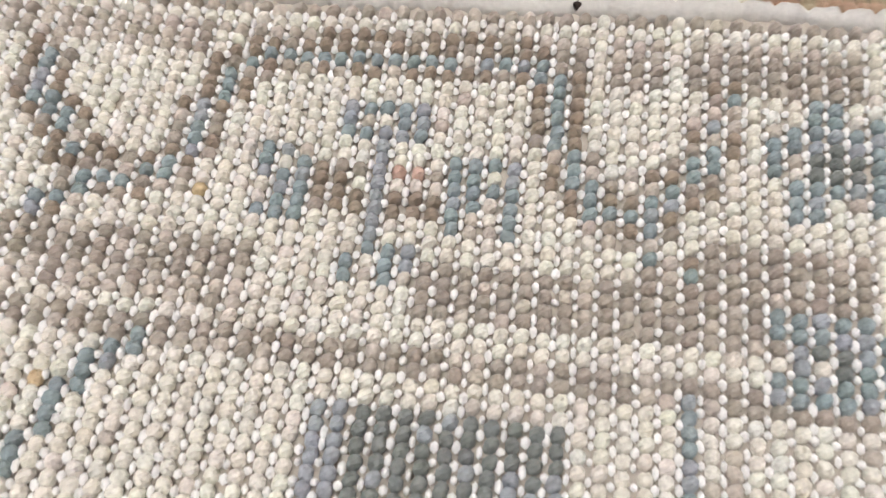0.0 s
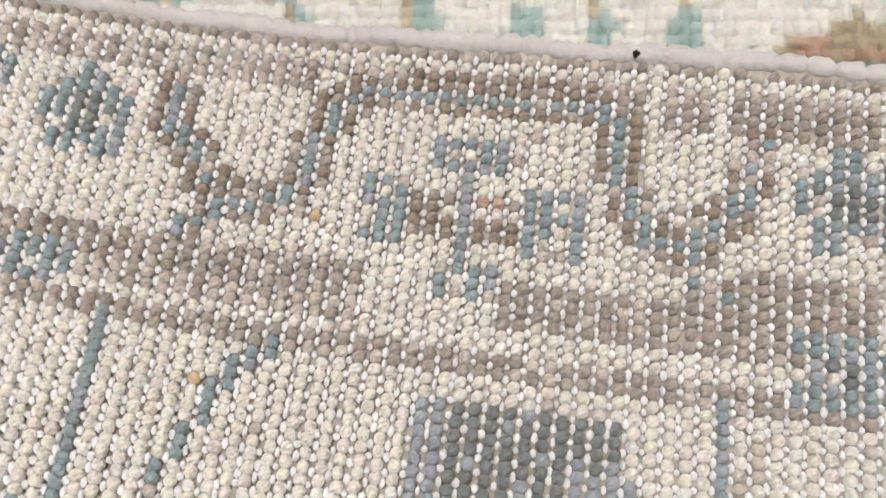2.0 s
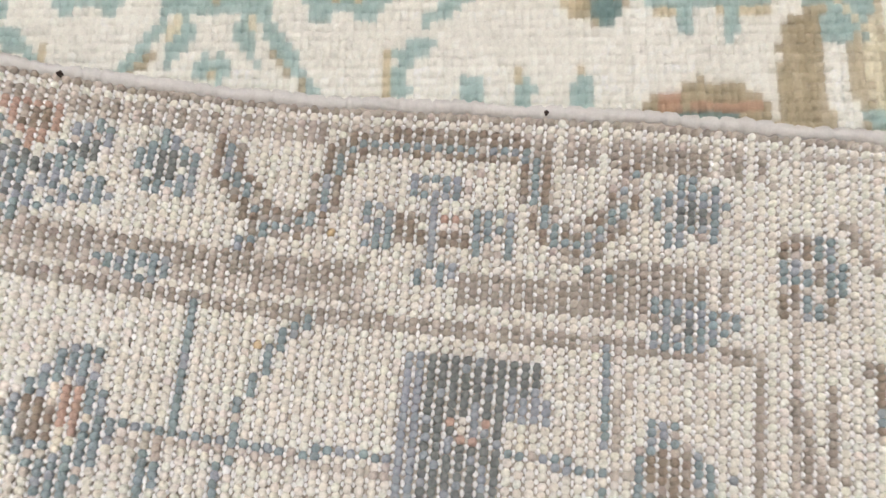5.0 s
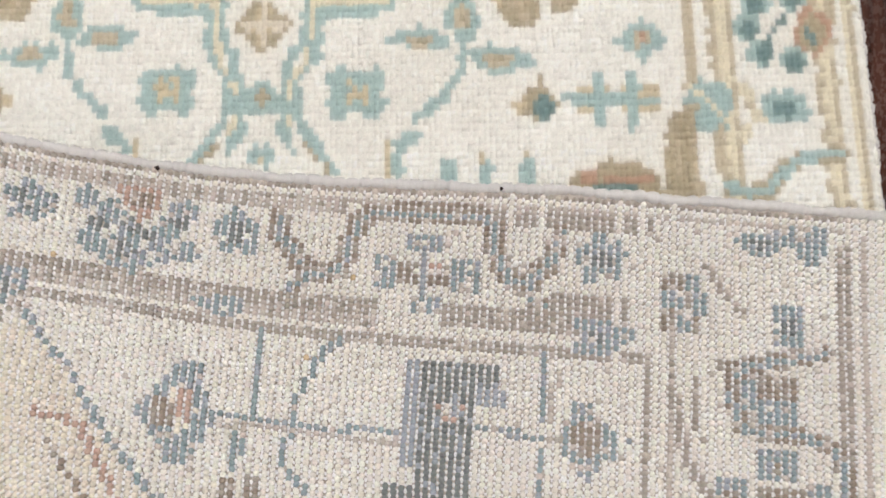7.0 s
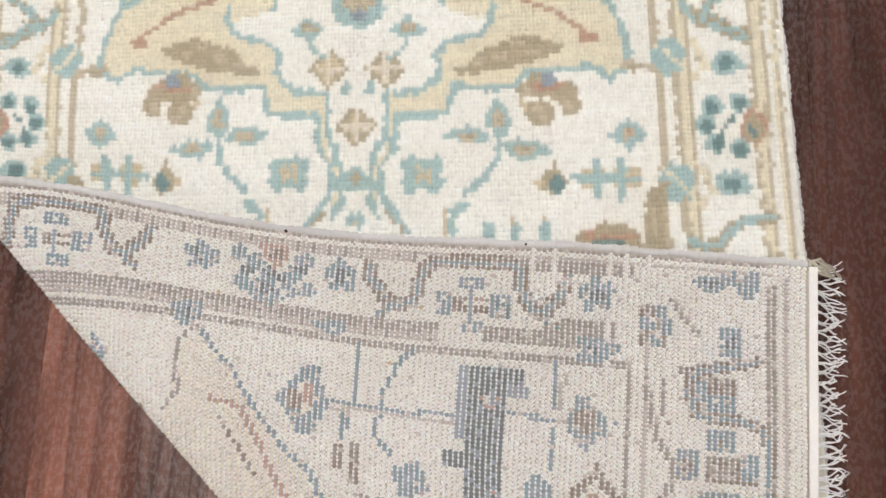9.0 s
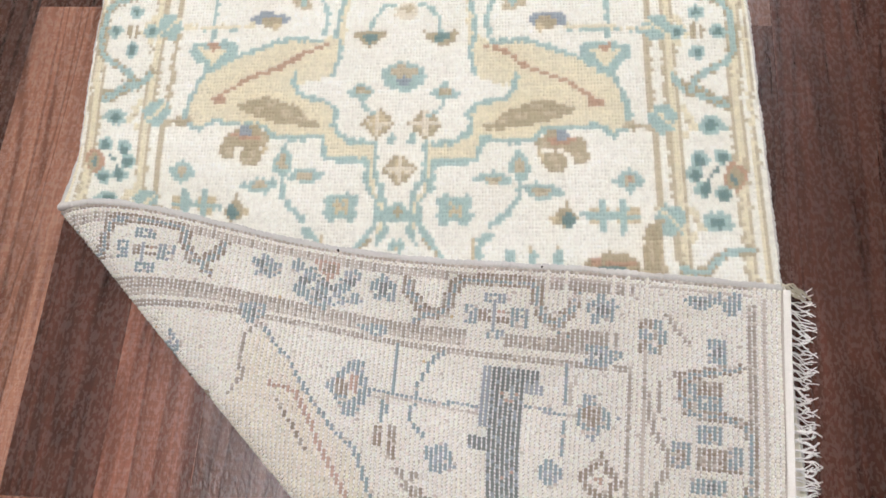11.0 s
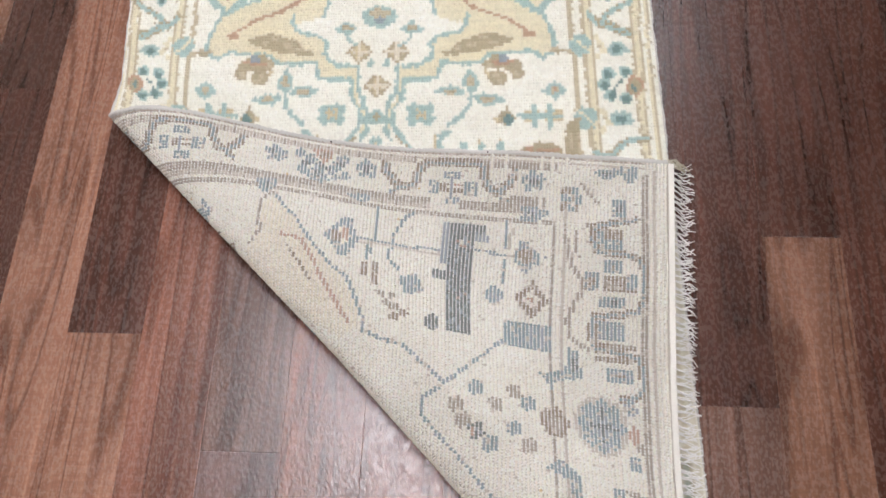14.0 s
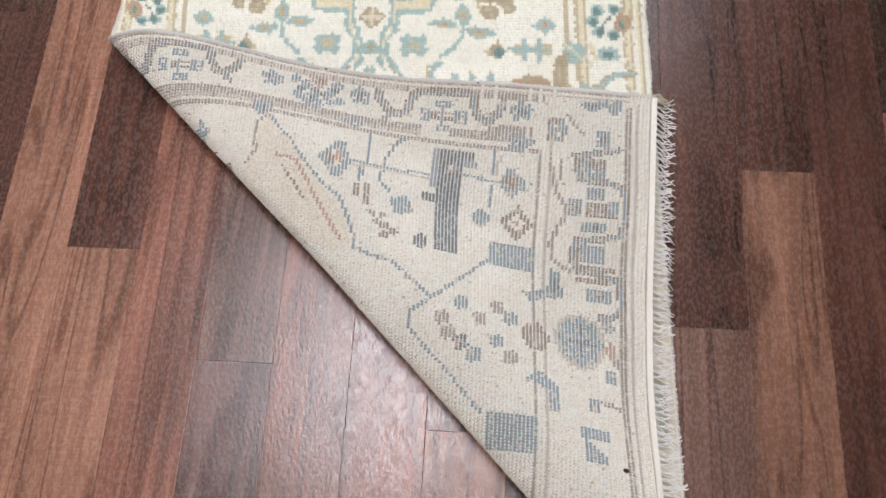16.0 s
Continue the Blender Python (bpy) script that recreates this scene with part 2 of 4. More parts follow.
def spline(c, m=24):
    c = np.array([(2 * c[0][0] - c[1][0], c[0][1])] + list(c) + [(2 * c[-1][0] - c[-2][0], c[-1][1])])
    out = []
    for i in range(1, len(c) - 2):
        p, q, r, s = c[i - 1], c[i], c[i + 1], c[i + 2]
        for k in range(m):
            t = k / m
            out.append(0.5 * (2 * q + (r - p) * t + (2 * p - 5 * q + 4 * r - s) * t * t + (3 * q - p - 3 * r + s) * t ** 3))
    out.append(c[-2])
    return np.array(out)


CURVE = spline(BEND)
RUN = np.r_[0, np.cumsum(np.hypot(*np.diff(CURVE, axis=0).T))]
TURNED = BEND[-1][0] + BEND[0][0] + RUN[-1]
CREASE = np.array([-0.8469, 0.1226]) - TURNED / 2 * OUT   # on the outermost line of the turned edge


def spread(u, v):
    """The sheet before folding, from the crease's point."""
    return CORNER[0] + u * ACROSS[0] + v * UPWARD[0] - CREASE[0], CORNER[1] + u * ACROSS[1] + v * UPWARD[1] - CREASE[1]


def smooth(t):
    t = np.clip(t, 0, 1)
    return t * t * (3 - 2 * t)


def beyond(u, v):
    """How far a point of the sheet lies past the crease, before folding."""
    px, py = spread(u, v)
    return px * OUT[0] + py * OUT[1]


def fold(u, v, off):
    """Places of sheet points: u across from the left side, v along from the near end; off: towards the back of the cloth."""
    u, v = np.broadcast_arrays(np.asarray(u, float), np.asarray(v, float))
    px, py = spread(u, v)
    f, n = px * ALONG[0] + py * ALONG[1], px * OUT[0] + py * OUT[1]
    s = n - BEND[0][0]
    a, za = np.interp(s, RUN, CURVE[:, 0]), np.interp(s, RUN, CURVE[:, 1])
    b, zb = np.interp(s + 0.003, RUN, CURVE[:, 0]), np.interp(s + 0.003, RUN, CURVE[:, 1])
    c, zd = np.interp(s - 0.003, RUN, CURVE[:, 0]), np.interp(s - 0.003, RUN, CURVE[:, 1])
    dn, dz = b - c, zb - zd
    flat, over = s <= 0, s >= RUN[-1]
    dn, dz = np.where(flat, 1.0, np.where(over, -1.0, dn)), np.where(flat | over, 0.0, dz)
    h = np.hypot(dn, dz)
    m = np.where(flat, n, np.where(over, TURNED - n, a))
    # the roll is drawn in towards the near end of the crease
    m = m - (0.0105 + 0.028 * np.clip(f, 0, 0.45)) * smooth(1 + m / 0.22) * smooth((n + 0.16) / 0.12)
    z = np.where(flat, BEND[0][1], np.where(over, BEND[-1][1], za))
    m, z = m + off * dz / h, z - off * dn / h
    x, y = CREASE[0] + f * ALONG[0] + m * OUT[0], CREASE[1] + f * ALONG[1] + m * OUT[1]
    # the turned side edge bows a little
    bow = np.interp(v, (0.0, 0.2, 0.38, 0.5, 0.58, 0.68, 0.78), (-0.003, 0.0, -0.0055, -0.0045, 0.0, 0.006, 0.001))
    y = y + bow * smooth(1 - u / 0.22) * smooth((n + 0.01) / 0.06)
    lift = 0.0012 * np.sin(17 * u + 9 * v + 1.0) * np.sin(13 * v - 5 * u)
    return np.stack([x, y, z + np.where(over, 0.5, 0.0) * lift + np.where(over, 0.0006, 0.0)], -1)


# the knotter's charts, in millimetres: u across, v along
CREAM, TAUPE, BLUE, DARK, BROWN, RUST, BEIGE, SLATE, GOLD, FAINT = range(10)
CELL, MIDDLE = 1.7, 365.3      # cell of the open side's chart, and the rug's middle line
UU, VV = np.meshgrid((np.arange(0, 226) + 0.5) * CELL, (np.arange(0, HALF * 1000 / CELL) + 0.5) * CELL)
QUARTER = np.zeros(UU.shape, np.int8)


def near_line(pts):
    best = np.full(UU.shape, 1e9)
    for (a, b), (c, d) in zip(pts[:-1], pts[1:]):
        dx, dy = c - a, d - b
        t = np.clip(((UU - a) * dx + (VV - b) * dy) / max(dx * dx + dy * dy, 1e-6), 0, 1)
        best = np.minimum(best, np.hypot(UU - a - t * dx, VV - b - t * dy))
    return best


def line(col, w, *pts):
    QUARTER[near_line(pts) <= w / 2] = col


def poly(col, *pts):
    inside = np.zeros(UU.shape, bool)
    for (a, b), (c, d) in zip(pts, pts[1:] + pts[:1]):
        if b != d:
            inside ^= ((b > VV) != (d > VV)) & (UU < (c - a) * (VV - b) / (d - b) + a)
    QUARTER[inside] = col


def oval(col, u, v, ru, rv):
    QUARTER[((UU - u) / ru) ** 2 + ((VV - v) / rv) ** 2 <= 1] = col


def diamond(col, u, v, ru, rv):
    QUARTER[abs(UU - u) / ru + abs(VV - v) / rv <= 1] = col


def rect(col, u0, v0, u1, v1):
    QUARTER[(UU >= u0) & (UU <= u1) & (VV >= v0) & (VV <= v1)] = col


def petals(col, u, v, r, size, count=4, turn=0.0, heart=None):
    for k in range(count):
        a = turn + 2 * math.pi * k / count
        oval(col, u + r * math.cos(a), v + r * math.sin(a), size, size)
    if heart is not None:
        oval(heart, u, v, size * 0.7, size * 0.7)


def draw_guards():
    """Stripes on both sides of the side border; u is counted from the rug's middle."""
    line(TAUPE, 7, (265, 660), (267, 850), (264, 910), (269, 1060))
    line(TAUPE, 6, (283, 660), (282, 786), (281, 908), (285, 1060))
    line(BEIGE, 7, (288.5, 660), (288, 786), (287, 908), (290, 1060))
    line(TAUPE, 3, (293.5, 660), (293, 812), (293, 910), (295, 1060))
    line(BEIGE, 7, (351, 660), (350, 770), (353, 910), (363, 1060))
    line(TAUPE, 4, (346, 660), (345, 770), (347, 910), (357, 1060))
    line(TAUPE, 4, (356, 660), (355, 770), (359, 910), (368, 1060))
    line(BEIGE, 4, (364, 660), (364, 770), (367, 910), (374, 1060))
    line(TAUPE, 3.4, (367.5, 660), (367.5, 770), (370, 910), (376, 1060))
    for v in (750, 864, 978):
        poly(BLUE, (263, v + 14), (272, v + 18), (286, v + 16), (292, v + 4), (286, v - 14), (270, v - 16), (262, v - 4))
        line(BEIGE, 3.6, (266, v + 12), (288, v - 10))
        for d, e in ((302, 4), (306, -8), (297, -18), (298, 12)):
            oval(BEIGE, d, v + e, 4.5, 5.5)
        oval(TAUPE, 301, v - 2, 3, 4)


def draw_side_flowers():
    for d, v in ((325, 857), (322, 748)):
        oval(BLUE, d, v, 13, 11)
        oval(DARK, d - 1, v - 1, 7, 7)
        oval(BLUE, d + 12, v - 3, 5, 5)
    for d, v in ((310, 818), (333, 820), (303, 802), (311, 784), (331, 778)):
        oval(BLUE, d, v, 9.5, 9)
        oval(DARK, d + 1, v - 2, 6, 6.5)
    line(DARK, 4, (310, 786), (326, 806))
    for d, v in ((317, 800), (322, 812), (321, 792)):
        oval(CREAM, d, v, 2.4, 2.8)
    oval(RUST, 343, 797, 12, 16)
    oval(BROWN, 344, 796, 8, 11)
    oval(DARK, 343, 794, 4, 6)
    # running wave of the border
    for path in (((286, 700), (296, 694), (308, 696), (318, 708), (330, 716), (352, 717)), ((343, 878), (329, 885), (319, 900), (306, 897), (297, 905), (290, 916)),
                 ((340, 886), (324, 890), (306, 898), (314, 914), (330, 924), (348, 934), (356, 950), (357, 975), (354, 1000), (344, 1012), (318, 1020))):
        line(BROWN, 10, *path)
        line(BLUE, 6.5, *path)
    for d, v in ((320, 997), (318, 946), (298, 972), (341, 971)):
        oval(BLUE, d, v, 9, 9)
        oval(DARK, d, v, 4, 5)
    oval(BROWN, 319, 972, 9, 10)
    line(CREAM, 3, (308, 972), (330, 971))
    line(CREAM, 3, (319, 960), (319, 984))


def draw_open_field():
    # large leaf with its shoulder
    body = ((30, 840), (30, 821), (35, 819), (81, 820), (86, 846), (121, 841), (141, 845), (151, 855), (196, 856), (206, 861), (225, 847), (242, 857), (240, 886), (226, 923), (190, 944), (154, 962),
            (132, 969), (94, 967), (80, 977), (80, 1000), (72, 1036), (88, 1044), (94, 1000), (78, 930), (78, 922), (123, 921), (122, 908), (112, 895), (86, 890), (71, 879), (75, 862), (71, 853), (56, 843))
    poly(BEIGE, *body[:22], (66, 1036), (70, 960), (78, 922), *body[26:])
    line(BLUE, 6, *body[:15], (132, 969), (94, 967))
    line(BLUE, 6, *body[25:], body[0])
    line(BLUE, 5.5, (79, 924), (72, 958), (79, 976), (77, 1000), (70, 1036))
    line(BLUE, 5, (94, 967), (90, 1000), (100, 1030))
    line(TAUPE, 8, (236, 859), (262, 856))
    oval(BROWN, 247, 856, 9, 4)
    poly(BROWN, (89, 862), (90, 856), (136, 860), (168, 869), (188, 877), (186, 881), (152, 893), (132, 886), (112, 880), (104, 868))
    for d, v in ((110, 868), (146, 884), (160, 876), (128, 872)):
        oval(TAUPE, d, v, 7, 3.4)
    line(RUST, 4.8, (90, 962), (116, 951), (131, 936), (152, 925), (175, 915), (192, 902), (207, 889))
    oval(RUST, 207, 886, 9, 6)
    # brown flower hanging from the leaf
    poly(BROWN, (140, 838), (152, 850), (160, 856), (178, 850), (196, 842), (196, 832), (176, 830), (150, 832))
    oval(BROWN, 163, 818, 13, 13)
    oval(BROWN, 190, 825, 9, 11)
    oval(RUST, 170, 842, 17, 4)
    oval(SLATE, 172, 848, 7, 7)
    for d, v in ((160, 822), (150, 838), (188, 822), (166, 812)):
        oval(TAUPE, d, v, 4.6, 4)
    line(GOLD, 4, (150, 822), (146, 830))
    # three pointed leaves
    for lobe in (((126, 836), (116, 818), (116, 806), (124, 796), (136, 800), (138, 812), (132, 826)), ((78, 800), (94, 808), (112, 804), (120, 794), (104, 790), (90, 793)),
                 ((128, 792), (142, 794), (158, 790), (178, 783), (158, 776), (142, 775), (132, 782))):
        poly(BLUE, *lobe)
        d, v = sum(q[0] for q in lobe) / len(lobe), sum(q[1] for q in lobe) / len(lobe)
        oval(TAUPE, d, v, 9 if lobe[0][0] != 126 else 5, 4.5 if lobe[0][0] != 126 else 10)
        oval(BROWN, d, v, 2.2, 2.2)
    line(BLUE, 6.5, (125, 796), (125, 776), (113, 760), (98, 747))
    line(BLUE, 8, (96, 734), (85, 730), (85, 712))
    line(GOLD, 4, (78, 730), (79, 708))
    for d in (116, 138, 164):
        line(BLUE, 8, (d, 718), (d, 700))
        line(GOLD, 3.5, (d, 722), (d, 719))
    diamond(BLUE, 238, 795, 17, 16)
    oval(TAUPE, 238, 796, 6, 6)
    oval(RUST, 238, 797, 2.5, 2.5)
    oval(BROWN, 174, 753, 11, 12)
    oval(DARK, 176, 751, 6, 8)
    line(BROWN, 3.6, (174, 764), (174, 771))
    oval(GOLD, 162, 753, 5, 4)
    rect(GOLD, 196, 748, 246, 766)
    rect(CREAM, 214, 746, 224, 768)
    line(BLUE, 7, (190, 757), (244, 755))
    for d in (209, 230):
        line(BLUE, 7.5, (d, 772), (d, 740))
    poly(BROWN, (184, 696), (196, 710), (214, 717), (236, 713), (250, 694))
    line(RUST, 5, (198, 706), (236, 704))
    oval(DARK, 216, 699, 13, 4)
    poly(BROWN, (246, 694), (248, 736), (258, 750), (270, 752), (266, 730), (264, 694))
    line(TAUPE, 3, (254, 700), (256, 736))
    # stem in the middle
    for path, col, w in ((((33, 819), (34, 790), (21, 776), (22, 750), (32, 733), (47, 712)), BLUE, 7), (((26, 842), (26, 800), (18, 792), (14, 765), (12, 742), (20, 726)), BLUE, 6),
                         (((30, 838), (30, 800), (27, 786), (18, 774), (17, 748), (20, 738)), BEIGE, 3.6)):
        line(col, w, *path)
    line(BROWN, 4, (28, 730), (42, 714))
    for d, v in ((0, 766), (10, 757)):
        oval(BLUE, d, v, 10, 8)
    oval(BROWN, 0, 763, 6, 5)
    oval(CREAM, 0, 744, 7, 7)
    line(CREAM, 4, (0, 736), (12, 732))
    oval(BLUE, 0, 724, 9, 7)
    oval(GOLD, 0, 722, 3.5, 4)
    # four-lobed flower beside it
    for d, v in ((51, 773), (68, 772), (51, 757), (68, 757)):
        oval(BLUE, d, v, 10, 9)
    for d, v in ((55, 770), (65, 769), (55, 760), (65, 760), (60, 765)):
        oval(GOLD, d, v, 2.4, 4)
    # three stepped lozenges
    for d, v in ((0, 810), (26, 865)):
        diamond(BROWN, d, v, 20, 20)
        diamond(GOLD, d, v, 15, 15)
        line(FAINT, 4.4, (d - 14, v), (d + 14, v))
        line(FAINT, 4.4, (d, v - 14), (d, v + 14))
        for e, f in ((-6, -6), (6, -6), (-6, 6), (6, 6)):
            oval(BROWN, d + e, v + f, 2.2, 2.2)
    oval(BLUE, 11, 847, 4, 7)
    # upper sprigs
    poly(BLUE, (28, 904), (40, 912), (46, 918), (54, 908), (66, 902), (52, 895), (44, 892))
    oval(BROWN, 46, 904, 8, 5)
    oval(TAUPE, 46, 905, 4, 3)
    line(BLUE, 4.4, (45, 894), (42, 884), (30, 876))
    oval(BLUE, 0, 924, 25, 18)
    oval(TAUPE, 0, 931, 16, 8)
    oval(SLATE, 0, 920, 10, 5)
    poly(BROWN, (20, 983), (62, 982), (52, 968), (41, 962), (30, 968))
    oval(DARK, 41, 974, 9, 6)
    line(BLUE, 4.6, (40, 984), (37, 1000), (26, 1016), (12, 1020))
    oval(FAINT, 0, 1010, 14, 12)
    oval(TAUPE, 0, 1014, 7, 5)
    # drop hanging from a bar
    line(BLUE, 6, (224, 1040), (223, 968))
    poly(BLUE, (190, 958), (204, 964), (222, 962), (246, 958), (248, 946), (220, 918), (196, 938))
    poly(BEIGE, (202, 954), (238, 952), (220, 930))
    oval(RUST, 221, 956, 7, 5)
    line(BEIGE, 4.4, (176, 985), (268, 979))
    line(BLUE, 3, (176, 981), (268, 975))
    oval(SLATE, 158, 994, 22, 10)
    oval(BROWN, 156, 990, 13, 8)
    oval(GOLD, 150, 984, 5, 6)
    petals(TAUPE, 120, 1020, 8, 7, 3, 0.0, BLUE)


draw_guards()
draw_side_flowers()
draw_open_field()


def open_chart(u, v):
    """The dye at a place of the open side, in metres; the two halves mirror each other and slant a little."""
    d = u * 1000 - MIDDLE
    v = v * 1000 - np.where(d < 0, 0.074 * np.abs(d), 0.0)
    v = np.minimum(v, 2120 - v)
    i = np.clip((v / CELL).astype(int), 0, OPEN_SIDE.shape[0] - 1)
    j = np.clip((np.abs(d) / CELL).astype(int), 0, OPEN_SIDE.shape[1] - 1)
    # the ends carry the same borders as the turned corner
    ei = np.clip((v / 1000 / PV).astype(int), 0, TURNED_SIDE.shape[0] - 1)
    ej = np.clip((np.minimum(u, W - u) / PU).astype(int), 0, TURNED_SIDE.shape[1] - 1)
    return np.where(v < 672, TURNED_SIDE[ei, ej], np.where(np.abs(d) > 373, CREAM, OPEN_SIDE[i, j]))


OPEN_SIDE = QUARTER
# the turned corner has a chart of its own, one cell for every knot
UU, VV = np.meshgrid((np.arange(int(W / PU) + 1) + 0.5) * PU * 1000, (np.arange(int(0.86 / PV) + 1) + 0.5) * PV * 1000)
QUARTER = np.zeros(UU.shape, np.int8)


def side_arch(v, k):
    """A stepped arch of the side border; k squeezes it across."""
    path = [(26, 84), (36, 84), (46, 73), (54, 68), (58, 62), (57, 54), (56, 46), (48, 43), (38, 41), (26, 38), (20, 31), (18, 17), (18, -2), (18, -20), (18, -36),
            (24, -42), (38, -44), (45, -48), (52, -51), (57, -55), (58, -65), (50, -70), (45, -76), (35, -80), (26, -82)]
    path = [(a * k, v + b) for a, b in path]
    line(BROWN, 12.5, *path)
    line(BLUE, 4.6, *path)
    for tail in (((58, 62), (65, 65), (68, 73)), ((58, -65), (64, -65), (68, -69), (69, -74))):
        line(BROWN, 8, *[(a * k, v + b) for a, b in tail])
        line(BLUE, 4.4, *[(a * k, v + b) for a, b in tail])
    for u0, v0, u1, v1 in ((43, 12, 64, 27), (29, -13, 41, 8), (43, -35, 65, -20), (67, -16, 78, 6)):
        rect(BLUE, u0 * k, v + v0, u1 * k, v + v1)
    for u0, v0, u1, v1 in ((47, 17, 51, 22), (56, 21, 60, 27), (33, -5, 37, -1), (47, -30, 51, -26), (55, -31, 60, -27), (70, -6, 74, -2)):
        rect(CREAM, u0 * k, v + v0, u1 * k, v + v1)
    rect(BROWN, 46 * k, v - 18, 60 * k, v + 11)
    rect(CREAM, 52 * k, v - 18, 54.5 * k, v + 2)
    rect(SLATE, 42 * k, v - 6, 68 * k, v - 2)
    rect(RUST, 47 * k, v - 12, 51 * k, v - 7)


def sprig(u, v, r):
    """A small ringed flower."""
    petals(BLUE, u, v, r, r * 0.62, 5, 0.5)
    oval(DARK, u, v, r * 0.7, r * 0.7)
    oval(CREAM, u + 2, v - r * 0.8, 2, 2.6)
    oval(CREAM, u + 3, v + r * 0.6, 2, 2.6)


def draw_side_border():
    rect(TAUPE, 3, 30, 7, 760)
    rect(FAINT, 10, 30, 13, 320)
    rect(TAUPE, 14.5, 138, 25, 236)
    rect(FAINT, 9, 318, 20, 760)
    rect(TAUPE, 12, 318, 15, 760)
    for k in range(321, 760, 14):
        rect(TAUPE, 9, k, 20, k + 4.4)
    # the double line on the inner side of the border
    rect(TAUPE, 72, 152, 84, 262)
    rect(TAUPE, 62, 152, 74, 196)
    rect(TAUPE, 71, 296, 80, 760)
    rect(FAINT, 80, 296, 90, 760)
    for k in range(300, 760, 18):
        rect(TAUPE, 80, k, 88, k + 5)
    rect(TAUPE, 93.5, 140, 98.5, 760)
    for u, v in ((104, 160), (26, 128), (25, 148), (25, 206), (25, 221)):
        rect(CREAM, 3, v - 2.3, u, v + 2.3)
    side_arch(275, 1.0)
    side_arch(630, 0.86)
    sprig(38, 382, 10)
    sprig(39, 170, 10)
    sprig(38, 504, 9)
    # rosette between the arches
    for u, v in ((38, 494), (30, 470), (36, 456), (56, 465), (63, 452), (66, 438), (57, 424), (55, 410), (43, 422), (29, 414), (53, 444)):
        oval(BLUE, u, v, 8, 8.5)
    for u, v in ((45, 462), (60, 444), (49, 430), (35, 415), (42, 442)):
        oval(DARK, u, v, 5, 6)
    for u, v in ((49, 456), (60, 430), (36, 466), (52, 418)):
        oval(CREAM, u, v, 2.4, 3)
    poly(RUST, (17, 456), (17, 426), (30, 428), (42, 438), (32, 446))
    rect(BROWN, 22, 432, 30, 446)
    # blue leaves on the double line
    poly(BLUE, (77, 188), (74, 168), (80, 150), (84, 150), (94, 162), (94, 187), (86, 178))
    rect(DARK, 82, 166, 89, 178)
    rect(CREAM, 86, 170, 90, 174)
    poly(BLUE, (78, 376), (82, 404), (91, 398), (90, 374))
    rect(CREAM, 84, 384, 88, 388)
    poly(BLUE, (80, 496), (86, 524), (106, 512), (106, 498))
    rect(DARK, 90, 503, 98, 510)


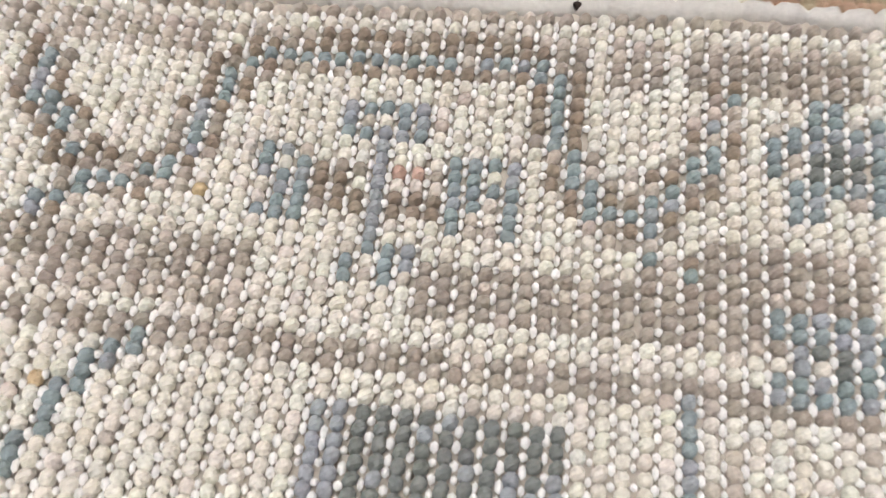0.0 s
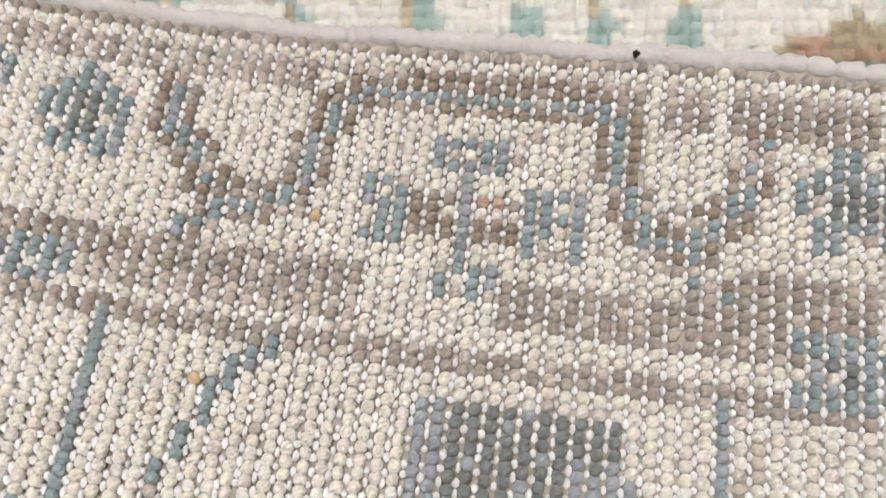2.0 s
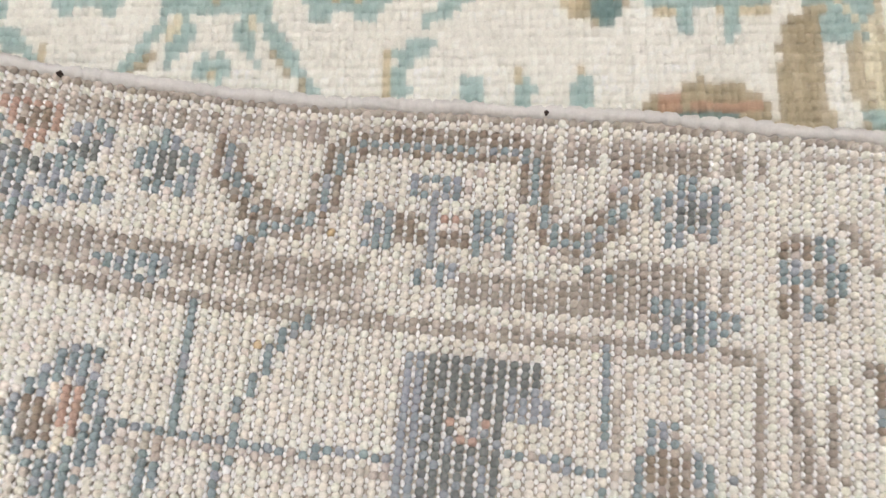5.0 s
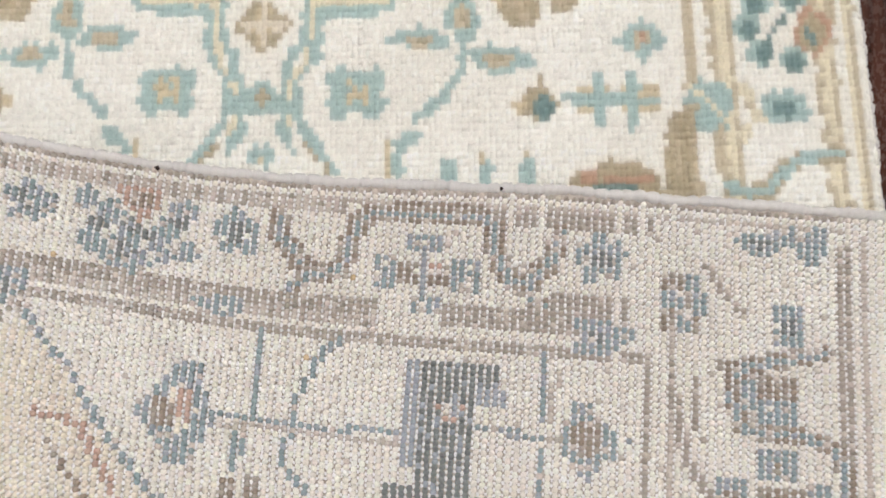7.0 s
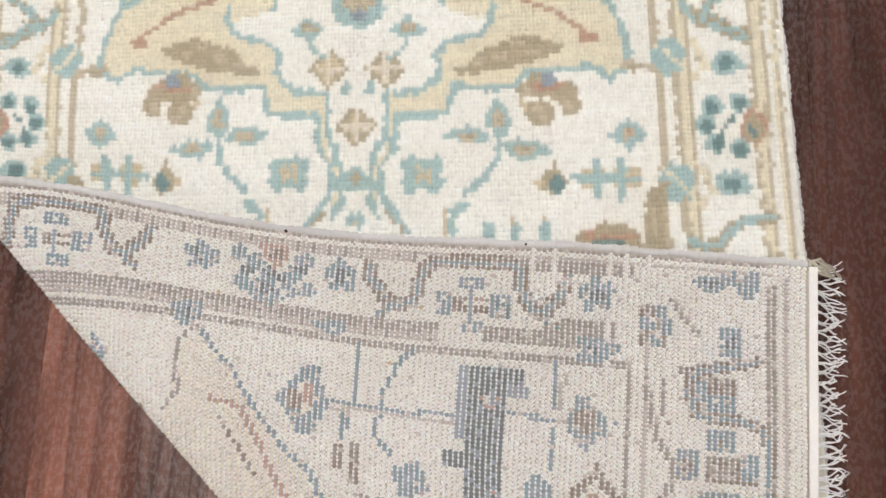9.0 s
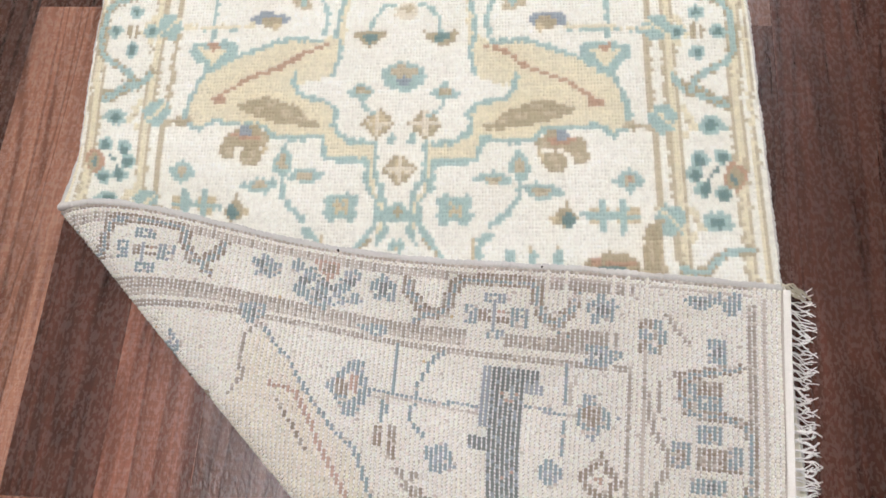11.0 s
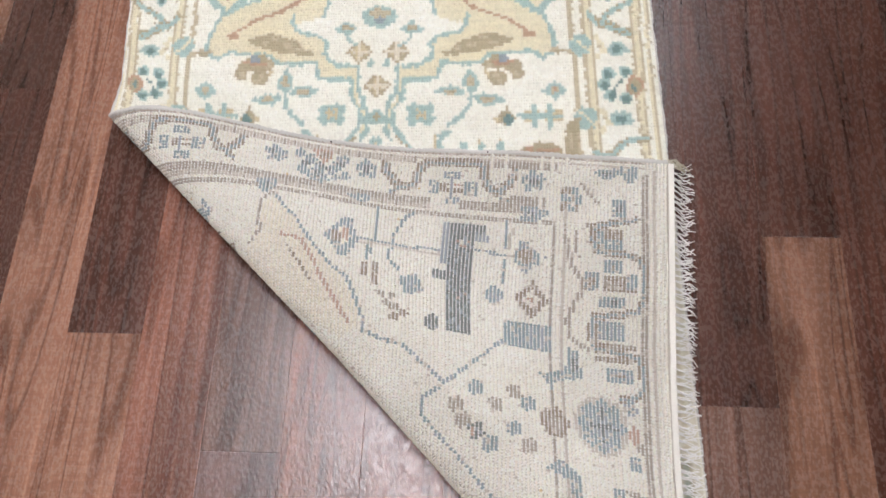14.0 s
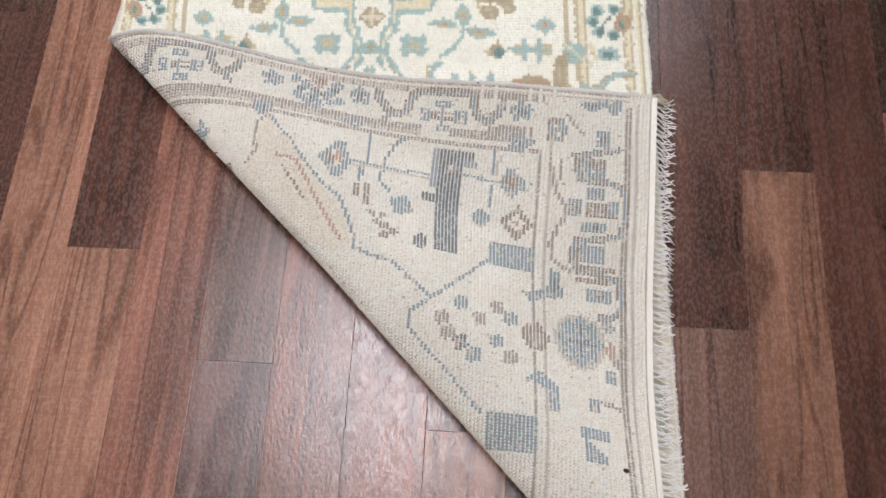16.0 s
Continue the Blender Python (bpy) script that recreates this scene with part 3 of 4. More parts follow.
def draw_end_border():
    rect(TAUPE, 20, 29, 560, 36)
    rect(FAINT, 14, 19, 560, 23)
    rect(TAUPE, 96, 139.5, 560, 144.5)
    rect(FAINT, 70, 125, 560, 129)
    poly(BLUE, (20, 96), (33, 82), (28, 72), (22, 56), (11, 60), (16, 72))
    rect(DARK, 20, 74, 26, 84)
    poly(BLUE, (8, 40), (14, 56), (30, 57), (36, 44))
    rect(BROWN, 45, 111, 78, 135)
    for u, v in ((50, 118), (60, 128), (62, 114), (72, 122)):
        rect(BLUE, u - 6, v - 5, u + 6, v + 5)
    rect(CREAM, 54, 120, 58, 124)
    rect(CREAM, 66, 116, 70, 120)
    line(TAUPE, 5, (40, 108), (56, 96), (66, 88))
    rect(BLUE, 58, 55, 81, 74)
    rect(DARK, 64, 60, 75, 68)
    rect(CREAM, 67, 66, 70, 70)
    # first scroll
    line(TAUPE, 8, (84, 42), (91, 72), (96, 100))
    line(BLUE, 3.6, (86, 50), (92, 72), (96, 98))
    rect(BROWN, 98, 60, 134, 94)
    rect(BLUE, 101, 82, 133, 92)
    rect(BLUE, 113, 60, 130, 82)
    for v in (66, 73, 80):
        rect(CREAM, 116, v, 119, v + 2)
    vine = ((84, 44), (91, 72), (97, 94), (114, 95), (129, 88), (131, 60), (134, 42), (145, 34), (166, 32), (190, 33), (204, 38), (209, 62), (213, 90), (232, 94), (252, 91), (256, 62), (260, 40), (274, 34),
            (296, 33), (308, 42), (312, 60))
    line(BROWN, 9.5, *vine)
    line(BLUE, 4, *vine)
    rect(BLUE, 141, 59, 157, 81)
    rect(BROWN, 145, 66, 153, 74)
    rect(BROWN, 160, 40, 181, 82)
    rect(BLUE, 156, 86, 181, 105)
    rect(BROWN, 164, 92, 172, 98)
    rect(BLUE, 156, 39, 178, 55)
    for v in range(44, 84, 9):
        rect(CREAM, 164, v, 167, v + 2.4)
        rect(CREAM, 173, v, 176, v + 2.4)
    rect(BLUE, 188, 52, 201, 86)
    rect(DARK, 192, 62, 198, 74)
    # second scroll
    rect(BLUE, 217, 54, 241, 91)
    rect(BROWN, 222, 84, 246, 92)
    for v in (60, 69, 78):
        rect(SLATE, 220, v, 238, v + 2.4)
    rect(BROWN, 244, 40, 250, 84)
    rect(BROWN, 262, 46, 267, 88)
    rect(BLUE, 277, 47, 291, 77)
    rect(BROWN, 281, 54, 287, 70)
    line(TAUPE, 6, (98, 129), (128, 124), (150, 119), (168, 105), (180, 104), (196, 113), (221, 122), (243, 118), (255, 98))
    line(TAUPE, 4, (104, 116), (140, 112))
    poly(BLUE, (256, 122), (258, 108), (292, 104), (300, 136), (312, 142), (294, 156), (284, 124))
    rect(DARK, 270, 110, 284, 118)
    # big round rosette
    oval(FAINT, 347, 84, 36, 32)
    for k in range(8):
        oval(BLUE, 347 + 24 * math.cos(k * 0.785), 84 + 20 * math.sin(k * 0.785), 9, 8)
    oval(SLATE, 347, 84, 14, 12)
    line(DARK, 4, (325, 84), (369, 84))
    line(DARK, 4, (347, 66), (347, 102))
    oval(BLUE, 322, 50, 9, 8)
    oval(BLUE, 386, 47, 10, 7)
    oval(RUST, 352, 46, 11, 7)
    oval(TAUPE, 366, 40, 7, 6)
    oval(BROWN, 353, 140, 19, 17)
    oval(TAUPE, 356, 138, 10, 9)
    poly(BLUE, (396, 134), (410, 152), (420, 126), (446, 124), (444, 112), (412, 114))
    rect(BLUE, 418, 62, 434, 78)
    line(TAUPE, 6, (420, 62), (424, 38))
    rect(BLUE, 455, 52, 470, 91)
    poly(BLUE, (470, 84), (498, 86), (494, 54), (484, 64))
    rect(SLATE, 460, 60, 466, 80)


def draw_turned_field():
    line(BLUE, 4.8, (98, 362), (130, 361), (150, 363), (164, 367), (180, 371))
    line(BLUE, 4.8, (97, 317), (104, 325), (112, 329), (122, 333), (134, 338), (147, 340), (158, 341), (169, 346), (179, 341), (188, 331))
    line(BLUE, 3.7, (153, 386), (151, 354), (151, 330), (149, 300), (147.5, 272))
    line(FAINT, 3.7, (157, 386), (155, 330), (153, 280))
    line(BLUE, 3.7, (142, 242), (143, 212), (143.5, 186))
    line(BLUE, 4.8, (98, 199), (134, 201))
    line(BLUE, 4.8, (153, 199), (182, 200))
    line(FAINT, 4.8, (106, 193), (134, 195))
    # stepped dark figure
    rect(DARK, 105, 238, 262, 272)
    rect(DARK, 106, 225, 126, 240)
    rect(SLATE, 120, 222, 129, 240)
    rect(SLATE, 104, 272, 165, 279)
    rect(CREAM, 205, 268, 222, 273)
    rect(DARK, 176, 272, 192, 288)
    oval(DARK, 254, 287, 11, 10)
    for v in range(241, 272, 10):
        rect(SLATE, 112, v, 250, v + 1.2)
    rect(CREAM, 128, 250, 137, 255)
    for u, v in ((126, 252), (132, 257), (132, 247), (138, 252), (214, 256), (206, 246)):
        oval(RUST, u, v, 2.2, 2.8)
    # lozenges on the line
    poly(BLUE, (121, 182), (121, 175), (131, 168), (137, 158), (150, 158), (158, 168), (168, 173), (160, 184), (146, 190), (136, 188))
    oval(BROWN, 142, 174, 11, 9)
    rect(CREAM, 152, 164, 158, 168)
    oval(BLUE, 141, 152, 2.5, 3)
    poly(BLUE, (121, 404), (123, 394), (140, 389), (154, 383), (166, 388), (186, 396), (182, 408), (166, 418), (155, 429), (146, 420), (136, 414))
    poly(BEIGE, (136, 404), (150, 392), (168, 400), (156, 418), (146, 412))
    oval(RUST, 149, 400, 10, 5)
    oval(BROWN, 155, 412, 9, 7)
    line(BLUE, 4, (160, 372), (180, 371))
    # ringed brown lozenge
    diamond(BROWN, 200, 165, 26, 21)
    diamond(CREAM, 200, 165, 13, 11)
    oval(RUST, 200, 165, 3.5, 4)
    petals(BLUE, 200, 210, 7, 6, 4, 0.0, SLATE)
    petals(BLUE, 207, 314, 8, 8, 4, 0.4, SLATE)
    rect(BROWN, 183, 356, 216, 366)
    rect(BROWN, 186, 370, 206, 377)
    petals(BROWN, 250, 331, 8, 6, 3, 0.5)
    petals(TAUPE, 232, 344, 7, 5, 3, 0.0)
    # large leaf on the fold
    poly(BEIGE, (110, 496), (134, 470), (174, 440), (206, 404), (250, 380), (274, 376), (288, 398), (266, 440), (236, 486), (196, 524), (150, 512), (126, 510))
    line(BLUE, 4.6, (104, 494), (119, 485), (134, 468), (153, 454), (174, 438), (192, 422), (202, 412), (208, 400), (218, 392), (250, 378), (268, 371), (278, 372),
         (287, 350), (291, 325), (303, 306), (319, 287), (331, 271), (298, 238), (270, 210), (258, 196))
    line(TAUPE, 4.6, (104, 494), (110, 506), (128, 513), (159, 507), (176, 520))
    line(BLUE, 4.2, (236, 492), (250, 480), (266, 457), (281, 439), (311, 414), (328, 392), (343, 371))
    line(RUST, 5.2, (164, 480), (166, 462), (170, 454), (189, 441), (227, 418), (251, 402), (270, 388))
    line(BROWN, 3.6, (178, 470), (196, 456), (220, 440))
    oval(BROWN, 184, 548, 12, 9)
    petals(BLUE, 134, 586, 8, 5.5, 4, 0.0, SLATE)
    rect(BLUE, 231, 140, 266, 196)
    for v in (150, 164, 178):
        rect(SLATE, 236, v, 262, v + 2.4)
    line(BLUE, 4.2, (331, 271), (350, 294), (369, 295), (390, 274), (410, 250), (433, 229), (456, 205))
    rect(BLUE, 456, 139, 496, 196)
    for u, v, c in ((329, 234, BLUE), (346, 210, TAUPE), (325, 187, TAUPE), (337, 171, BLUE), (371, 247, TAUPE), (381, 232, DARK), (394, 215, BLUE), (371, 189, BLUE), (388, 172, TAUPE), (354, 256, TAUPE)):
        petals(c, u, v, 5, 5.5, 4, 0.6)
    oval(RUST, 382, 236, 4, 4)


draw_side_border()
draw_end_border()
draw_turned_field()
TURNED_SIDE = QUARTER


def palette(*colours):
    return np.array([srgb(*c)[:3] for c in colours])


FRONT = palette((251, 249, 237), (205, 193, 165), (178, 202, 196), (126, 152, 148), (188, 175, 146), (197, 163, 138), (238, 230, 202), (160, 170, 178), (216, 202, 168), (234, 226, 206))
BACK = palette((252, 246, 234), (186, 176, 164), (162, 177, 179), (142, 147, 144), (170, 155, 139), (210, 180, 164), (246, 238, 221), (178, 184, 190), (228, 206, 166), (218, 208, 196))
rng = np.random.default_rng(4)

rug = tagged(new("rug"), "cream hand-knotted wool rug, teal flowers, corner folded over on floor", "rug")

# pile side: every knot a tuft of its own dye, with creases between the tufts; fine where it lies open, plain where it is covered or far off
def wool_face(v_from, v_to, sub):
    iu, iv = int(W / PU), (int(v_from / PV), int(v_to / PV))
    r = np.random.default_rng(9)
    jitter = r.normal(0, 0.0006, (int(LENGTH / PV) + 3, iu + 3, 2)) * (0.5, 1.0)
    tone = r.uniform(0.93, 1.05, jitter.shape[:2]) * r.uniform(0.96, 1.02, jitter.shape[0])[:, None]
    tall = r.normal(0, 0.0003, jitter.shape[:2])
    crease_v, crease_u = r.uniform(0.05, 1.0, jitter.shape[:2]) ** 1.4, r.uniform(0.0, 1.0, jitter.shape[:2]) ** 2
    gu, gv = np.arange(iu * sub + 1), np.arange(iv[0] * sub, iv[1] * sub + 1)
    GU, GV = np.meshgrid(gu, gv)
    cu, cv = GU // sub, GV // sub
    # the dye of a knot fills its cell; a vertex between two knots takes the mean of both
    dye = 0
    for du, dv in ((0, 0), (-1, 0), (0, -1), (-1, -1)):
        a = np.where(GU % sub == 0, cu + du, cu)
        b = np.where(GV % sub == 0, cv + dv, cv)
        a, b = np.clip(a, 0, iu), np.clip(b, 0, jitter.shape[0] - 1)
        kinds = open_chart((a + 0.5) * PU + jitter[b, a, 0], (b + 0.5) * PV + jitter[b, a, 1])
        dye = dye + FRONT[kinds] * tone[b, a][..., None] / 4
    if sub > 1:
        for axis in (0, 1):
            dye = 0.55 * dye + 0.225 * (np.roll(dye, 1, axis) + np.roll(dye, -1, axis))
        dye = np.minimum(dye * r.uniform(0.94, 1.05, GU.shape)[..., None], 0.96)
    # tufts stand close: the crease between two of them is much narrower than the tuft
    near = np.array((0.0, 0.15, 0.85)) if sub == 3 else np.zeros(1)
    U = (cu + near[GU % sub]) * (W / iu) + r.normal(0, 0.00018, GU.shape) * (GU > 0) * (GU < iu * sub)
    V = (cv + near[GV % sub] * 0.9) * PV + r.normal(0, 0.0002, GU.shape) + 0.0004 * np.sin(cu * 0.9 + cv)
    V[0], V[-1] = gv[0] * PV / sub, gv[-1] * PV / sub
    h = tall[cv, cu] + r.normal(0, 0.00012, GU.shape)
    if sub > 1:
        h = h - np.where(GV % sub == 0, 0.0026 * crease_v[cv, cu], 0) - np.where(GU % sub == 0, 0.0030 * crease_u[cv, cu], 0)
    edge = np.minimum(np.minimum(U, W - U), np.minimum(V, LENGTH - V))
    h = h - 0.0035 * (1 - smooth(edge / 0.006))
    h[0], h[-1] = 0, 0
    co = fold(U, V, -0.0058 - h)
    ids = np.arange(GU.size).reshape(GU.shape)
    quads = np.stack([ids[:-1, :-1], ids[:-1, 1:], ids[1:, 1:], ids[1:, :-1]], -1).reshape(-1, 4)
    part("wool_face", array_mesh("wool_face", co.reshape(-1, 3), quads, np.zeros((0, 3), int), MAT_PILE, dye.reshape(-1, 3)), rug, "cream wool pile with teal, beige and brown flowers")


wool_face(0.0, 0.66, 1)
wool_face(0.66, 1.30, 3)
wool_face(1.30, LENGTH, 1)

# backing cloth under the knots
us, vs = np.linspace(0, W, 145), np.linspace(0, LENGTH, 413)
U, V = np.meshgrid(us, vs)
ids = np.arange(U.size).reshape(U.shape)
quads = np.stack([ids[:-1, :-1], ids[1:, :-1], ids[1:, 1:], ids[:-1, 1:]], -1).reshape(-1, 4)
part("backing", array_mesh("backing", fold(U, V, 0.0036).reshape(-1, 3), quads, np.zeros((0, 3), int), MAT_BACKING), rug, "off-white cotton backing")

# back of the knots on the turned corner: every knot a small lump of yarn
ci, cj = np.meshgrid(np.arange(1, int(0.86 / PV)), np.arange(1, int(W / PU) - 1), indexing="ij")
ci, cj = ci.ravel(), cj.ravel()
KU, KV = (cj + 0.5) * PU, (ci + 0.5) * PV
keep = (beyond(KU, KV) > -0.03) & (KV > 0.0032)
KU, KV, ci, cj = KU[keep], KV[keep], ci[keep], cj[keep]
KU = KU + np.where(ci % 2, 0.07, -0.07) * PU + rng.normal(0, 0.00012, KU.shape)
KV = KV + rng.normal(0, 0.00013, KV.shape) + 0.0006 * np.sin(cj * 0.11 + ci * 0.02)
P = fold(KU, KV, 0.0041)
eu = fold(KU + 0.001, KV, 0.0041) - fold(KU - 0.001, KV, 0.0041)
ev = fold(KU, KV + 0.001, 0.0041) - fold(KU, KV - 0.001, 0.0041)
eu /= np.linalg.norm(eu, axis=1)[:, None]
ev /= np.linalg.norm(ev, axis=1)[:, None]
en = np.cross(ev, eu)
SIDES = 8
ang = np.arange(SIDES) * 2 * math.pi / SIDES + 0.39
sq = lambda t: np.sign(t) * np.abs(t) ** 0.9
ring = np.concatenate([np.c_[sq(np.cos(ang)), sq(np.sin(ang)), 0 * ang], np.c_[0.9 * sq(np.cos(ang)), 0.9 * sq(np.sin(ang)), 0 * ang + 0.55], np.c_[0.58 * sq(np.cos(ang)), 0.58 * sq(np.sin(ang)), 0 * ang + 0.88], [[0, 0, 1.0]]])
nk = len(KU)
size_u, size_v = PU * 0.56 * rng.uniform(0.93, 1.08, nk), PV * 0.375 * rng.uniform(0.93, 1.08, nk)
size_n = 0.0027 * rng.uniform(0.85, 1.15, nk)
lean = rng.normal(0.07, 0.09, nk)
lu = ring[:, 0][None] * size_u[:, None]
lv = ring[:, 1][None] * size_v[:, None] + lu * lean[:, None]
ln = ring[:, 2][None] * size_n[:, None]
rough = rng.uniform(0.95, 1.05, lu.shape)
lu, lv, ln = lu * rough, lv * rough, ln * rng.uniform(0.92, 1.08, lu.shape)
co = P[:, None] + lu[..., None] * eu[:, None] + lv[..., None] * ev[:, None] + ln[..., None] * en[:, None]
base = (np.arange(nk) * len(ring))[:, None]
k = np.arange(SIDES)
quad = np.concatenate([np.stack([o + k, o + (k + 1) % SIDES, o + SIDES + (k + 1) % SIDES, o + SIDES + k], -1) for o in (0, SIDES)])
tri = np.stack([2 * SIDES + k, 2 * SIDES + (k + 1) % SIDES, np.full(SIDES, 3 * SIDES)], -1)
# keep the faces turned outwards
flip = np.einsum("ij,ij->i", np.cross(eu, ev), en).mean() < 0
if flip:
    quad, tri = quad[:, ::-1], tri[:, ::-1]
quads = (base[:, :, None] + quad[None]).reshape(-1, 4)
tris = (base[:, :, None] + tri[None]).reshape(-1, 3)
kind = TURNED_SIDE[ci, cj]
swap = rng.random(nk)
kind = np.where((kind == TAUPE) & (swap < 0.17), FAINT, kind)
kind = np.where((kind == DARK) & (swap < 0.2), SLATE, kind)
kind = np.where((kind == BROWN) & (swap < 0.28), TAUPE, np.where((kind == BROWN) & (swap > 0.9), FAINT, kind))
kind = np.where((kind == CREAM) & (swap < 0.004), FAINT, kind)
kind = np.where((kind == BLUE) & (swap < 0.18), SLATE, np.where((kind == BLUE) & (swap > 0.9), FAINT, kind))
kind = np.where((kind == CREAM) & (swap > 0.9996), GOLD, kind)
dye = BACK[kind] * rng.normal(1.0, 0.04, nk)[:, None] * (1 + rng.normal(0, 0.012, (nk, 3)))
dye = np.repeat(np.clip(dye, 0.01, 0.97), len(ring), axis=0) * rng.uniform(0.9, 1.07, (nk * len(ring), 1))
tagged(part("knot_pattern", array_mesh("knot_pattern", co.reshape(-1, 3), quads, tris, MAT_KNOT, dye), rug, "rows of cream, blue and taupe knot backs"), kind="stuff")

# weft showing as pale specks between the rows of knots
pick = rng.random(nk) < 0.995
SU, SV = KU[pick] + PU * 0.5 + rng.normal(0, 0.0003, int(pick.sum())), KV[pick] + PV * 0.5
P = fold(SU, SV, 0.0046)
eu2, ev2, en2 = eu[pick], ev[pick], en[pick]
six = np.arange(6) * math.pi / 3
star = np.concatenate([np.c_[np.cos(six), np.sin(six), 0 * six], np.c_[0.72 * np.cos(six), 0.72 * np.sin(six), 0 * six + 0.7], [[0, 0, 1.0]]])
su, sv, sn = 0.0014 * rng.uniform(0.65, 1.15, len(P)), 0.00095 * rng.uniform(0.7, 1.2, len(P)), 0.00145 * rng.uniform(0.6, 1.2, len(P))
co = P[:, None] + (star[:, 0][None] * su[:, None])[..., None] * eu2[:, None] + (star[:, 1][None] * sv[:, None])[..., None] * ev2[:, None] + (star[:, 2][None] * sn[:, None])[..., None] * en2[:, None]
k = np.arange(6)
n = (k + 1) % 6
tri = np.concatenate([np.stack([k, n, 6 + n], -1), np.stack([k, 6 + n, 6 + k], -1), np.stack([6 + k, 6 + n, np.full(6, 12)], -1)])
tri = tri[:, ::-1] if flip else tri
tris = ((np.arange(len(P)) * 13)[:, None, None] + tri[None]).reshape(-1, 3)
tagged(part("weft", array_mesh("weft", co.reshape(-1, 3), np.zeros((0, 4), int), tris, MAT_COTTON), rug, "white cotton weft between the knots"), kind="stuff")


# overcast side cords: a wool-wrapped roll with a bead for every turn of the yarn
def side_cord(u):
    vs = np.arange(0.002, LENGTH, 0.0013)
    wob = 0.0004 * np.sin(vs * 160) + 0.0003 * np.sin(vs * 61)
    pts = fold(np.full(vs.shape, u) + wob, vs, np.full(vs.shape, 0.0028))
    turn = (vs + 0.0012 * np.sin(vs * 43)) % 0.0078
    rad = 0.0035 - 0.0012 * np.exp(-((turn - 0.004) / 0.0008) ** 2) + 0.00025 * rng.normal(0, 1, vs.shape) + 0.0003 * np.sin(vs * 97)
    v, f = tube(pts, rad, 8)
    part("side_cord", mesh_of("side_cord", v, f, MAT_CORD, True), rug, "pale grey overcast side cord")


side_cord(0.0)
side_cord(W)

# flat-woven white end with its fringe
us, vs = np.linspace(0.003, W - 0.003, 230), np.linspace(-0.0035, 0.0036, 11)
U, V = np.meshgrid(us, vs)
ids = np.arange(U.size).reshape(U.shape)
quads = np.stack([ids[:-1, :-1], ids[1:, :-1], ids[1:, 1:], ids[:-1, 1:]], -1).reshape(-1, 4)
ribs = 0.0056 + 0.0010 * (np.arange(11) % 2)[:, None] + 0.0008 * rng.random(U.shape)
end_band = part("end_band", array_mesh("end_band", fold(U, V, ribs).reshape(-1, 3), quads, np.zeros((0, 3), int), MAT_BAND), rug, "white flat-woven cotton end band")


def tassel_mesh(seed, rest):
    """Three or four loose twisted ends that leave the band together and lie on the pile below for a while; x is outwards, z up."""
    r = random.Random(seed)
    verts, faces = [], []
    for k in range(r.choice((4, 5, 5))):
        y, dy = r.uniform(-0.0013, 0.0013), (-1 if k % 2 else 1) * r.uniform(0.001, 0.0105)
        n, l = 10, r.uniform(0.020, 0.031)
        ph, am = r.uniform(0, 6.3), r.uniform(0.0004, 0.0022)
        pts = []
        for i in range(n):
            t = i / (n - 1)
            drop = 0.0062 * smooth(l * t / 0.009) + 0.0105 * smooth((l * t - rest) / 0.012)
            pts.append((l * t, y + dy * t * t + am * math.sin(ph + 9 * t) * t, 0.001 - drop + 0.0007 * k * (1 - 0.3 * t) + 0.0005 * math.sin(ph + 5 * t)))
        v, f = tube(pts, [0.00062 * (1.0 + 0.2 * math.sin(8 * i + k)) for i in range(n)], 5)
        faces += [tuple(len(verts) + q for q in face) for face in f]
        verts += v
    return mesh_of("tassel", verts, faces, MAT_COTTON, True)


TASSELS = [[tassel_mesh(s + 20 * g, rest) for s in range(12)] for g, rest in enumerate((0.006, 0.018, 0.05))]
for i in range(88):
    u = 0.006 + i * 0.0082
    if beyond(u, 0.0) < 0.05:
        break
    p, q = fold(u, -0.002, 0.002), fold(u, -0.013, 0.002)
    t = part("tassel", TASSELS[0 if p[1] > -0.04 else 1 if p[1] > -0.22 else 2][(i * 5 + i // 12) % 12], end_band)
    t.matrix_basis = Matrix.Translation([float(c) for c in p]) @ pose(0, 0, 0, 0, 0, math.degrees(math.atan2(q[1] - p[1], q[0] - p[0])) + random.uniform(-10, 10))

# frayed yarn ends at the corner
c = fold(0.0, 0.004, 0.002)
for kk in range(9):
    r = random.Random(40 + kk)
    a, l = r.uniform(-0.5, 0.25), r.uniform(0.016, 0.03)
    pts = [(c[0] + l * t * math.cos(a), c[1] + 0.003 * (r.random() - 0.5) + l * t * math.sin(a) + 0.003 * math.sin(5 * t + kk), c[2] + 0.002 - 0.009 * t * t + 0.001 * r.random()) for t in (0, 0.25, 0.5, 0.75, 1)]
    v, f = tube(pts, 0.0011, 6)
    part("yarn_end", mesh_of("yarn_end", v, f, MAT_TUFT, True), rug, "frayed beige yarn end at the corner")

